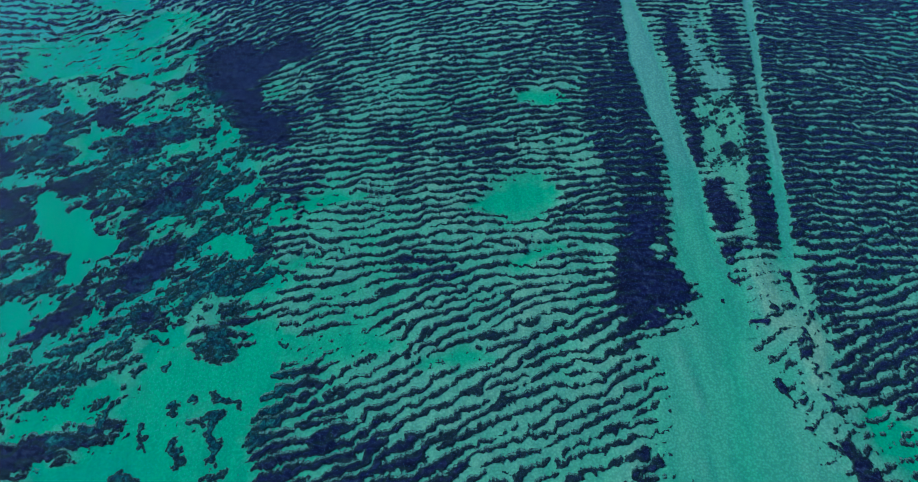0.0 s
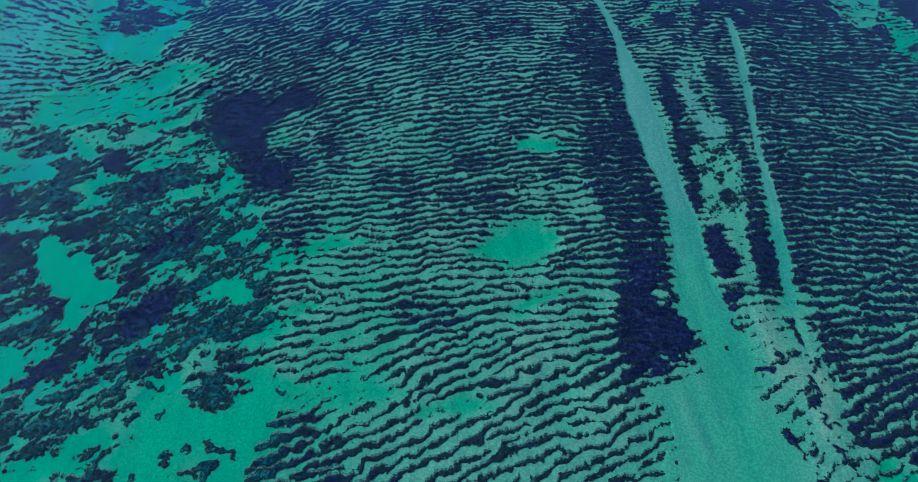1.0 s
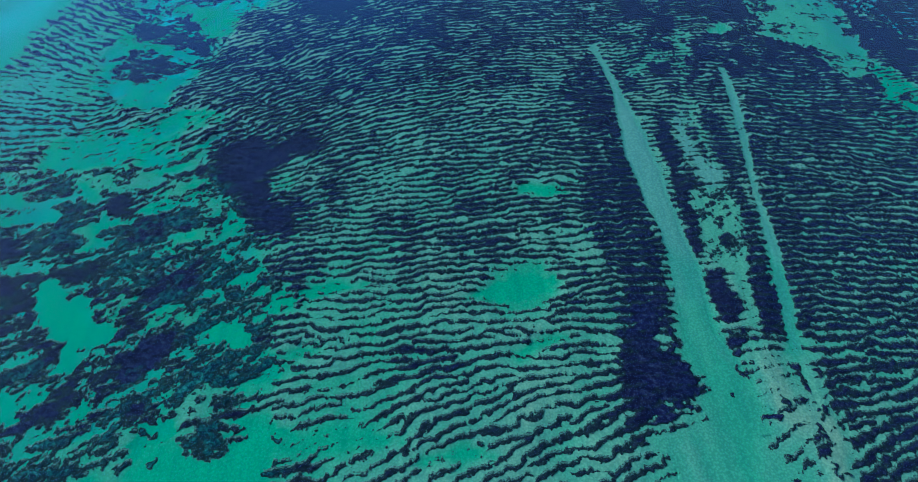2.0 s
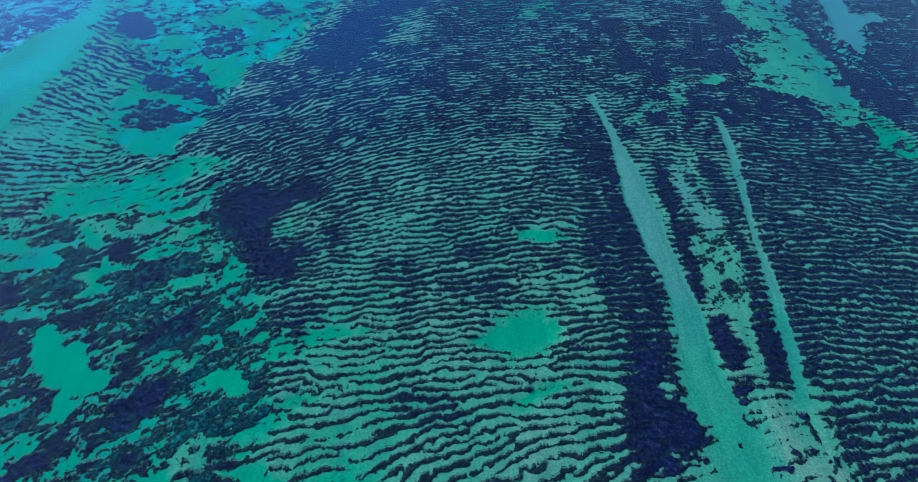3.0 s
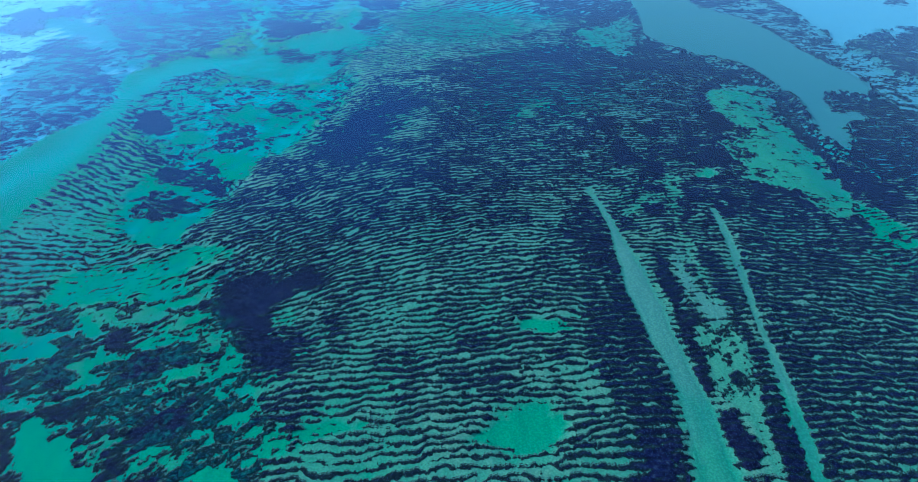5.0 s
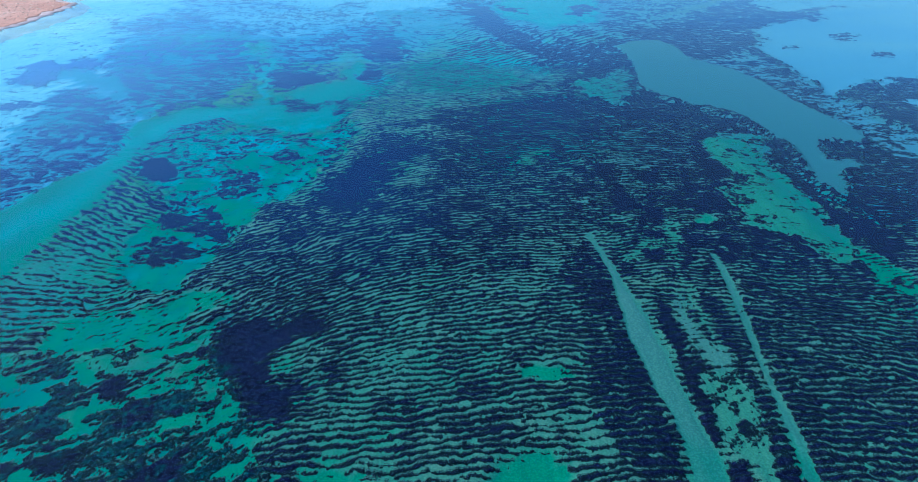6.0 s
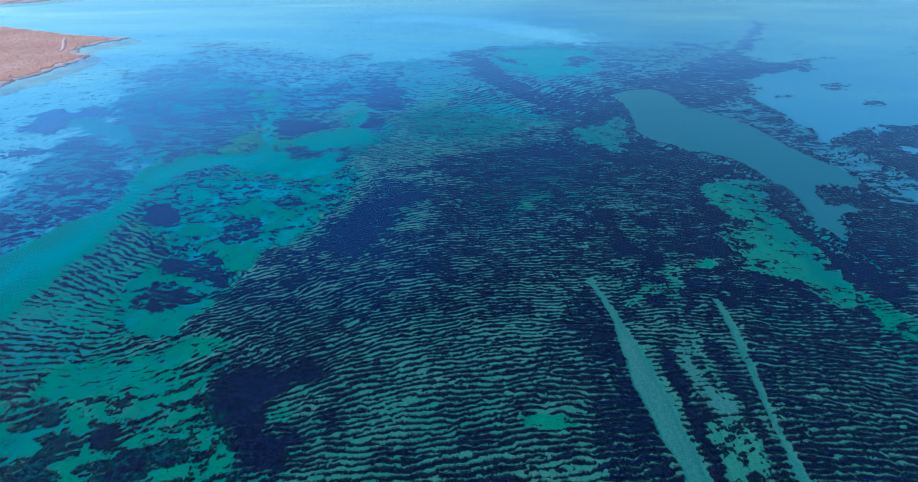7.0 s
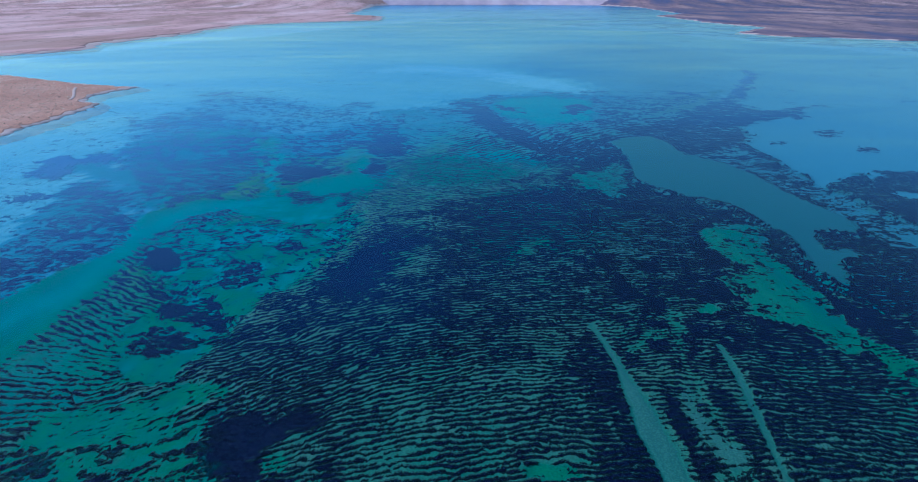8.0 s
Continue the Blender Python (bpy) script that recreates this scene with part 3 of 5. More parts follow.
area(0.85, (-88, 138), (-80, 139), (-70, 135), (-64, 130), (-64, 125), (-72, 127), (-82, 131), (-87, 134), soft=1.0, jag=1.44)
area(0.1, (-80.1, 106.5), (-77.9, 112.0), (-73.4, 113.1), (-68.8, 116.5), (-65.4, 118.4), (-61.6, 116.9), (-61.8, 114.2), (-66.1, 111.9), (-66.2, 107.5), (-66.3, 101.3), (-74.2, 101.3), depth=1.85, soft=1.2, jag=1.92)
area(0.55, (-95.6, 103.5), (-88.1, 101.4), (-78.4, 98.3), (-73.2, 100.3), (-71.5, 93.5), (-79.7, 93.1), (-85.0, 90.8), (-90.9, 92.6), (-94.6, 87.2), (-100.8, 87.3), (-107.9, 101.5), depth=1.8, soft=1.6, jag=1.92)
patch("sand_flat", "wide vivid green flat of bare sand", 0.13, (-88.7, 84.9), (-86.3, 90.8), (-81.9, 92.4), (-80.5, 95.2), (-73.5, 93.5), (-71.8, 98.3), (-67.3, 96.1), (-63.9, 99.8), (-63.1, 101.6), (-51.4, 101.2), (-55.1, 97.2), (-60.7, 93.4), (-64.0, 91.6), (-65.0, 88.8), (-61.3, 88.8), (-51.9, 92.6), (-54.4, 88.6), (-59.8, 85.9), (-65.1, 83.6), (-75.7, 82.6), (-81.7, 82.6), depth=1.62, soft=1.2, jag=1.76)
area(0.15, (-67.2, 80.7), (-63.7, 82.7), (-58.1, 84.4), (-53.5, 87.5), (-52.4, 85.7), (-57.4, 81.8), (-62.0, 79.4), (-65.8, 78.4), depth=1.3, soft=0.8, jag=1.12)
area(0.05, (-76.9, 77.5), (-75.2, 80.8), (-70.8, 80.9), (-68.4, 78.1), (-70.9, 78.4), (-74.1, 79.1), (-73.8, 76.5), (-71.0, 75.1), (-71.2, 74.0), (-73.7, 74.5), (-75.7, 75.9), depth=1.5, soft=0.6, jag=0.8)
area(0.02, (-63.5, 69.7), (-61.2, 71.5), (-57.4, 73.8), (-54.9, 73.9), (-56.4, 71.5), (-60.5, 69.3), (-63.0, 67.5), (-65.8, 67.0), (-66.8, 65.0), (-63.4, 63.4), (-66.8, 62.1), (-68.6, 60.8), (-69.3, 64.3), (-73.3, 67.0), (-68.9, 69.3), (-68.7, 71.8), (-66.0, 69.6), depth=1.45, soft=0.6, jag=0.8)
area(0.05, (-53.4, 63.4), (-51.6, 65.6), (-48.3, 67.9), (-46.8, 67.1), (-48.1, 64.7), (-50.7, 62.5), (-52.3, 61.4), depth=1.4, soft=0.6, jag=0.8)
area(0.1, (-62.0, 76.8), (-59.1, 77.5), (-56.7, 76.3), (-58.8, 74.9), (-61.3, 75.2), depth=1.4, soft=0.6, jag=0.8)
area(0.45, (-56.7, 79.3), (-52.8, 82.6), (-49.5, 80.1), (-48.7, 76.0), (-51.8, 74.5), (-55.3, 74.5), depth=1.4, soft=1.2, jag=1.6)
area(0.03, (-93.8, 68.8), (-84.0, 71.6), (-79.8, 72.5), (-75.7, 71.4), (-76.7, 69.2), (-81.1, 67.8), (-92.7, 66.4), depth=1.65, soft=0.6, jag=0.96)
area(0.03, (-96.9, 74.8), (-87.9, 76.5), (-84.7, 74.9), (-85.7, 73.0), (-95.2, 71.4), depth=1.65, soft=0.6, jag=0.96)
patch("sand_patch", "bare green sand patch amid mottled seagrass", 0, (-73.2, 54.5), (-71.9, 56.2), (-69.7, 55.1), (-68.2, 51.4), (-66.1, 50.8), (-64.5, 53.2), (-62.3, 49.0), (-60.4, 46.7), (-57.3, 46.2), (-55.0, 45.5), (-56.9, 43.3), (-59.3, 42.2), (-60.7, 41.1), (-60.8, 38.7), (-61.6, 37.3), (-63.3, 37.7), (-63.3, 40.2), (-65.3, 42.8), (-67.7, 42.8), (-68.2, 44.5), (-71.2, 46.2), (-72.4, 49.1), (-72.7, 51.4), depth=1.55, jag=0.72)
area(0.25, (-60.8, 47.6), (-59.2, 51.3), (-56.7, 53.0), (-55.1, 55.0), (-55.0, 53.0), (-55.9, 50.6), (-57.2, 48.8), (-54.9, 46.5), (-57.8, 46.0), depth=1.25, soft=0.8, jag=0.96)
area(0.3, (-52.5, 47.8), (-48.9, 48.9), (-42.9, 48.9), (-44.1, 46.0), (-46.9, 45.5), (-47.2, 46.6), (-50.5, 46.1), depth=1.3, soft=1.0, jag=0.96)
patch("sand_patch", "bare green sand patch amid dark weed", 0, (-41.6, 43.7), (-40.7, 46.1), (-38.4, 46.9), (-36.2, 46.4), (-34.8, 44.3), (-33.0, 42.5), (-35.2, 41.5), (-38.2, 41.7), (-40.3, 42.6), depth=1.5, jag=0.64)
area(0.3, (-46.6, 69.6), (-45.0, 72.3), (-42.3, 71.5), (-41.1, 67.7), (-42.1, 65.2), (-45.3, 66.7), depth=1.4, soft=0.8, jag=0.96)
area(0.05, (-40.4, 54.6), (-38.0, 56.1), (-35.5, 56.9), (-34.0, 55.4), (-36.9, 53.5), (-39.5, 53.4), depth=1.55, soft=0.6, jag=0.64)
area(0.05, (-43.6, 60.0), (-42.3, 61.1), (-40.2, 60.0), (-40.6, 58.4), (-42.7, 58.5), depth=1.55, soft=0.6, jag=0.64)
area(0.2, (-33.6, 51.6), (-29.5, 52.6), (-28.0, 49.9), (-28.7, 47.8), (-31.4, 47.4), depth=1.5, soft=0.8, jag=0.96)
area(1, (-53.2, 36.5), (-53.2, 39.6), (-51.9, 42.8), (-50.1, 44.9), (-47.2, 44.8), (-46.2, 43.3), (-46.8, 40.6), (-48.8, 37.9), (-50.1, 36.0), (-51.6, 35.0), depth=1.9, soft=0.6, jag=0.64)
area(0.97, (-54.0, 50.7), (-52.7, 55.0), (-50.2, 57.0), (-46.2, 59.8), (-44.8, 56.2), (-46.8, 52.9), (-50.2, 50.0), (-52.0, 48.7), depth=1.9, soft=1.0, jag=1.28)
area(0.97, (-56.7, 26.4), (-54.5, 29.3), (-51.9, 31.8), (-46.9, 33.1), (-42.5, 32.0), (-47.1, 30.9), (-50.6, 29.3), (-53.8, 27.5), depth=1.8, soft=0.8, jag=0.96)
area(0.95, (-59.4, 39.4), (-57.5, 41.2), (-54.6, 41.4), (-54.4, 39.5), (-57.3, 38.0), (-58.7, 37.9), soft=0.6, jag=0.8)
area(0.95, (-85.1, 51.5), (-78.7, 55.1), (-73.9, 51.4), (-71.9, 46.8), (-74.3, 45.7), (-81.0, 43.5), depth=1.9, soft=0.8, jag=1.28)
area(0.95, (-71.9, 44.6), (-68.2, 44.0), (-65.2, 42.6), (-63.5, 40.2), (-64.3, 38.2), (-68.3, 40.8), soft=0.8, jag=0.96)
area(0.95, (-63.0, 70.0), (-55.3, 70.7), (-51.4, 72.9), (-48.3, 69.9), (-52.0, 67.0), (-54.3, 63.5), (-58.0, 61.5), (-61.1, 62.9), soft=1.2, jag=1.44)
area(0.1, (-66.2, 34.1), (-65.3, 35.0), (-63.2, 33.3), (-63.5, 31.8), (-65.3, 32.3), depth=1.55, soft=0.6, jag=0.64)
area(0.05, (-75.4, 32.4), (-69.0, 34.1), (-66.0, 31.9), (-65.6, 28.7), (-73.0, 27.9), depth=1.6, soft=0.6, jag=0.96)
area(0.05, (-56.5, 32.3), (-56.9, 35.1), (-55.4, 34.6), (-54.5, 31.8), (-56.3, 29.5), (-58.8, 28.0), (-59.0, 29.5), depth=1.5, soft=0.6, jag=0.8)
area(1, (-52.5, 87.0), (-50.3, 92.4), (-44.2, 93.3), (-37.4, 91.4), (-31.3, 92.8), (-28.5, 88.6), (-33.8, 84.9), (-36.8, 80.8), (-37.9, 77.6), (-35.7, 75.0), (-29.3, 72.8), (-29.9, 69.0), (-31.1, 65.2), (-34.8, 64.5), (-38.8, 67.6), (-41.9, 71.4), (-44.8, 74.4), (-47.8, 74.2), (-50.6, 80.6), depth=1.8, soft=2.6, jag=1.6)
area(0.4, (-37.4, 79.2), (-34.9, 80.5), (-32.7, 77.9), (-34.7, 75.9), (-36.6, 76.3), depth=1.4, soft=0.8, jag=0.96)
area(1, (-41.0, 38.0), (-44.4, 37.0), (-45.1, 33.1), (-39.2, 31.2), (-32.2, 31.6), (-28.1, 33.9), (-25.9, 36.9), (-28.3, 39.9), (-32.3, 41.0), (-34.1, 45.4), (-32.8, 51.1), (-35.1, 54.8), (-38.7, 52.4), (-40.9, 57.4), (-37.8, 62.7), (-41.5, 64.8), (-45.4, 62.8), (-45.6, 57.4), (-46.9, 45.5), soft=1, layer="tone")
# mid distance, right
clump((89.4, 160.2, 1.0, 2.1), (90.4, 159.3, 0.8, 1.7))
clump((99.5, 163.6, 1.2, 2.6), (101.0, 161.9, 0.8, 1.7))
clump((87.4, 145.7, 0.9, 1.9), (88.7, 144.6, 0.9, 1.9))
clump((84.4, 149.4, 0.7, 1.6), (84.8, 148.0, 0.7, 1.5))
clump((85.5, 133.1, 1.0, 2.0), (87.2, 132.5, 0.8, 1.6))
clump((81.9, 136.4, 0.8, 1.7))
clump((86.5, 125.1, 0.8, 1.5), (87.8, 123.9, 0.6, 1.2))
clump((97.3, 182.5, 0.8, 2.0), (98.6, 181.5, 0.8, 2.0))
clump((88.6, 172.7, 0.8, 1.8))
grown(0.3, (103.0, 111.4, 1.5, 2.5), (102.6, 104.2, 2.0, 3.2), (103.5, 95.6, 2.1, 3.3), (104.4, 88.6, 2.6, 3.8))
grown(0.9, (26.3, 103.3, 4.2, 6.8), (28.8, 110.2, 3.6, 6.1))
grown(0.9, (68.4, 85.0, 7.4, 10.8), (81.4, 81.4, 7.2, 10.4), (93.5, 83.2, 6.2, 8.9))
grown(0.9, (82.5, 117.8, 4.5, 7.9), (85.9, 103.2, 5.5, 9.0), (91.3, 92.6, 5.3, 8.0), (95.7, 86.7, 3.8, 5.6))
# big sand floor, lower left
patch("sand_flat", "wide vivid green flat of bare sand", 0, (-24.5, 27.0, 1.8, 1.8), (-28.7, 26.2, 3.5, 3.6), (-30.6, 21.8, 4.3, 4.3), (-37.4, 21.9, 5.1, 5.2), (-42.8, 22.8, 4.3, 4.4), (-42.8, 17.7, 5.0, 4.9), (-44.6, 13.8, 4.1, 3.9), (-39.7, 9.9, 5.6, 5.2), (-32.7, 10.5, 4.8, 4.5), (-31.5, 16.8, 3.7, 3.7), depth=1.5)
bare(0, (-42.5, 29.0, 1.2, 1.3), (-44.9, 27.7, 1.2, 1.3), (-46.9, 25.5, 1.2, 1.3), depth=1.6)
bare(0.05, (-49.8, 9.3, 3.2, 3.0), (-44.2, 9.2, 3.9, 3.7), (-53.3, 8.2, 1.6, 1.5), (-56.1, 7.2, 2.3, 2.2), depth=1.6)
bare(0.2, (-54.8, 17.9, 3.3, 3.3), (-59.2, 16.3, 2.5, 2.4), (-61.6, 14.0, 2.0, 2.0), (-51.2, 19.5, 2.1, 2.1), depth=1.5)
clump((-40.6, 26.3, 0.7, 0.7), (-38.3, 25.8, 1.2, 1.3), (-35.2, 25.8, 1.8, 1.8), (-37.3, 27.6, 1.6, 1.7), (-35.3, 28.5, 1.2, 1.3))
clump((-42.6, 23.8, 0.4, 0.4), (-43.4, 22.6, 0.7, 0.7))
clump((-46.1, 27.5, 0.7, 0.7), (-44.8, 27.4, 0.4, 0.5))
clump((-35.2, 19.1, 0.6, 0.6), (-33.0, 18.6, 1.0, 1.0), (-31.5, 17.7, 0.6, 0.6))
clump((-41.2, 17.7, 0.8, 0.7), (-41.2, 16.5, 0.5, 0.5))
clump((-38.3, 18.3, 0.6, 0.6), (-37.2, 17.7, 0.5, 0.5))
clump((-36.1, 15.1, 0.6, 0.6), (-33.6, 16.0, 0.7, 0.6), (-34.8, 13.8, 0.8, 0.8), (-33.8, 12.1, 0.7, 0.7), (-34.4, 10.2, 0.7, 0.7))
clump((-40.3, 12.5, 0.8, 0.8), (-38.5, 11.0, 0.7, 0.7), (-39.3, 9.9, 0.6, 0.5))
clump((-33.8, 8.0, 1.1, 1.0), (-32.4, 9.1, 0.6, 0.6))
clump((-46.0, 8.4, 0.9, 0.9), (-44.3, 7.9, 0.8, 0.7))
clump((-43.8, 12.0, 0.3, 0.3), (-44.9, 15.7, 0.6, 0.6))
grown(0.9, (-62.3, 9.4, 1.1, 1.0), (-58.0, 10.6, 1.1, 1.1), (-53.9, 12.6, 1.1, 1.1), (-49.8, 13.7, 0.8, 0.8), (-46.8, 14.3, 0.3, 0.3))
grown(0.8, (-53.2, 17.9, 0.7, 0.7), (-52.9, 19.5, 0.5, 0.5), (-51.5, 16.6, 0.7, 0.6), (-53.1, 16.2, 0.4, 0.4))
grown(0.85, (-56.1, 20.4, 0.8, 0.8), (-59.8, 17.9, 0.8, 0.8))
grown(0.8, (-29.8, 12.0, 0.8, 0.8), (-27.6, 13.1, 1.8, 1.7), (-27.2, 15.9, 1.8, 1.8), (-27.1, 10.5, 2.1, 2.0), (-23.6, 8.2, 3.1, 2.9), depth=1.4)
grown(0.8, (-28.4, 18.4, 0.8, 0.8), (-25.2, 19.2, 1.2, 1.2), (-23.2, 20.0, 0.7, 0.7))
grown(0.8, (-26.3, 21.7, 0.9, 0.9), (-24.1, 23.3, 0.5, 0.5))
# near ground, banded meadow
grown(0.42, (-17.7, 52.1, 7.1, 8.4), (-17.8, 41.8, 8.6, 9.7), (-16.3, 33.5, 8.3, 8.8), (-12.1, 26.0, 8.8, 9.1))
grown(0.46, (2.2, 37.4, 14.1, 15.5), (10.9, 28.4, 13.4, 14.0), (6.1, 20.5, 12.8, 12.8))
grown(0.6, (-13.7, 92.5, 10.9, 15.6), (0.9, 95.8, 11.1, 16.1))
grown(0.5, (-8.5, 82.4, 6.9, 9.6), (-15.0, 73.2, 5.6, 7.4), (-18.6, 63.5, 5.4, 6.7))
grown(0.75, (-14.6, 67.5, 2.0, 2.5), (-9.1, 66.3, 2.6, 3.4))
grown(0.76, (4.8, 61.2, 2.3, 2.9), (9.2, 65.1, 2.6, 3.3), (14.3, 67.9, 1.1, 1.4))
grown(0.62, (-0.4, 79.9, 4.6, 6.2))
grown(0.75, (-17.6, 11.1, 3.2, 3.0), (-11.1, 9.5, 4.0, 3.7), (-3.2, 10.5, 3.2, 3.0))
grown(0.95, (-20.1, 11.9, 1.5, 1.4), (-17.8, 13.0, 1.1, 1.1))
grown(0.7, (-1.6, 39.0, 2.8, 3.2), (-7.3, 40.6, 2.9, 3.2))
grown(0.45, (-4.9, 17.2, 5.0, 4.9), (5.8, 14.7, 4.9, 4.8), (14.5, 11.5, 4.8, 4.6))
patch("sand_patch", "bare green sand patch amid banded seagrass", 0, (2.5, 51.0, 0.5, 0.6), (7.6, 51.8, 2.0, 2.4), (11.1, 52.9, 4.3, 5.1), (15.3, 53.9, 2.9, 3.5), (18.4, 54.3, 0.8, 1.0), depth=1.5)
patch("sand_patch", "bare green sand patch amid banded seagrass", 0.03, (12.6, 75.9, 0.8, 1.1), (17.2, 75.9, 1.7, 2.3), (22.0, 75.5, 0.9, 1.2), depth=1.5)
bare(0.15, (10.3, 40.1, 1.1, 1.3), (14.6, 41.2, 1.3, 1.5), (18.1, 42.5, 0.8, 0.9), depth=1.4)
bare(0.1, (-26.2, 51.6, 0.9, 1.1), (-21.8, 52.7, 1.5, 1.8), (-15.8, 53.5, 0.5, 0.6), depth=1.5)
bare(0.15, (-26.2, 40.3, 1.3, 1.5), (-23.5, 41.2, 1.1, 1.3), depth=1.4)
bare(0.15, (-21.4, 35.1, 1.1, 1.2), (-15.5, 35.5, 0.9, 1.0), depth=1.3)
bare(0.1, (-23.7, 24.8, 2.1, 2.2), (-19.1, 25.9, 2.5, 2.5), (-12.2, 26.2, 1.6, 1.6), (-7.8, 26.8, 0.5, 0.6), depth=1.4)
bare(0.1, (-3.8, 23.7, 1.4, 1.4), (1.0, 24.2, 1.6, 1.6), (6.2, 23.8, 0.5, 0.5), depth=1.4)
grown(0.2, (7.3, 27.9, 0.9, 0.9), (13.8, 30.7, 0.7, 0.8))
grown(0.2, (-12.7, 34.5, 0.7, 0.8), (-8.1, 35.2, 0.6, 0.6))
grown(0.68, (22.8, 92.1, 7.3, 10.4), (25.6, 75.8, 5.7, 7.6))
grown(0.88, (32.0, 97.3, 3.0, 4.3), (30.7, 78.8, 4.2, 5.6), (29.7, 68.4, 4.6, 5.9), (30.4, 59.0, 3.2, 3.9))
grown(0.93, (33.8, 45.6, 2.2, 2.5), (30.4, 40.2, 3.8, 4.3), (32.2, 37.0, 3.9, 4.4), (29.4, 32.0, 5.5, 5.9), (32.8, 31.0, 3.3, 3.5))
grown(0.8, (32.7, 53.9, 1.9, 2.2), (30.0, 46.8, 2.5, 2.9))
grown(0.95, (37.5, 35.4, 1.3, 1.4), (35.3, 33.9, 1.7, 1.8))
grown(0.35, (33.5, 41.8, 0.9, 1.0), (36.3, 53.9, 1.0, 1.2))
grown(0.45, (32.7, 89.3, 2.2, 3.1), (33.3, 81.1, 1.2, 1.6))
grown(0.85, (25.8, 9.0, 2.1, 1.9), (28.5, 8.3, 1.1, 1.0))
grown(0.8, (81.2, 91.4, 14.6, 20.9), (76.9, 69.3, 12.1, 15.7))
grown(0.74, (72.0, 55.9, 10.3, 12.6), (68.6, 38.7, 9.5, 10.5))
grown(0.85, (69.0, 91.6, 3.1, 4.3), (63.1, 69.5, 2.8, 3.6), (60.0, 52.4, 2.6, 3.1), (58.5, 44.2, 2.0, 2.2))
grown(0.76, (76.0, 63.8, 7.6, 9.5), (74.2, 53.4, 7.2, 8.6), (74.6, 44.0, 5.9, 6.6))
grown(0.8, (67.3, 81.5, 4.7, 6.4), (77.5, 95.0, 6.1, 8.9))
grown(0.9, (91.2, 94.8, 6.1, 8.9), (95.9, 91.3, 6.1, 8.7))
grown(0.9, (59.8, 36.7, 1.9, 2.1), (58.4, 29.7, 1.8, 1.9), (57.9, 24.2, 2.1, 2.2), (60.1, 20.6, 3.4, 3.4), (65.4, 18.9, 3.4, 3.4))
grown(0.3, (61.7, 25.1, 2.6, 2.7), (65.4, 25.5, 2.6, 2.7))
# the pale sand streaks
grown(0.95, (46.0, 95.3, 1.7, 2.5), (45.5, 86.6, 1.9, 2.7), (45.4, 78.7, 1.7, 2.4), (45.4, 69.7, 1.8, 2.3), (45.2, 61.4, 1.3, 1.6))
grown(0.92, (57.7, 95.2, 2.7, 3.9), (56.1, 80.0, 2.6, 3.5), (55.0, 65.3, 2.0, 2.5), (53.6, 54.8, 1.7, 2.0), (51.3, 44.2, 1.8, 2.0))
grown(0.92, (33.9, 86.8, 1.4, 2.0), (34.8, 72.7, 2.0, 2.7), (35.6, 61.5, 1.9, 2.4), (35.2, 52.7, 1.4, 1.7), (35.5, 45.6, 1.0, 1.1))
grown(0.9, (52.6, 53.7, 1.2, 1.5), (51.1, 44.2, 1.4, 1.6))
area(0.93, (33.6, 124.4), (35.5, 111.4), (35.8, 96.7), (35.1, 85.5), (35.8, 79.5), (31.2, 77.1), (31.6, 87.3), (31.1, 100.7), (29.2, 111.4), soft=0.8, jag=0.8)
area(0.3, (37.6, 109.1), (39.3, 104.8), (41.2, 97.6), (43.0, 89.0), (44.4, 82.0), (43.5, 73.9), (42.1, 75.4), (40.9, 83.7), (39.6, 92.8), (38.1, 100.6), depth=1.0, soft=0.4, jag=0.6)
patch("sand_streak", "long pale streak of bare sand between seagrass", 0, (34.6, 126.7), (35.9, 126.4), (37.7, 119.2), (38.8, 112.7), (39.6, 105.2), (40.6, 99.4), (41.7, 93.2), (42.0, 86.9), (42.9, 81.7), (42.8, 75.1), (43.0, 69.0), (43.4, 63.2), (44.0, 58.1), (43.8, 51.2), (43.3, 45.3), (44.0, 40.9), (45.6, 38.1), (41.7, 34.8), (40.7, 36.3), (40.2, 37.9), (38.6, 37.4), (38.5, 43.7), (37.6, 48.0), (38.1, 52.8), (38.9, 59.2), (38.8, 65.2), (37.4, 72.0), (37.0, 79.0), (36.1, 85.2), (36.7, 96.3), (37.2, 107.4), (36.4, 116.6), depth=1.12, soft=0.25, jag=0.22, silt_veil=0.4)
patch("sand_streak", "ragged pale streak of bare sand between seagrass", 0.2, (50.9, 101.0), (52.1, 99.3), (51.4, 92.7), (52.6, 88.1), (52.5, 82.8), (55.6, 81.2), (54.6, 76.0), (51.6, 75.7), (50.3, 79.3), (49.0, 84.4), (48.7, 90.5), (49.1, 96.2), depth=1.05, soft=0.7, jag=0.9, silt_veil=0.4)
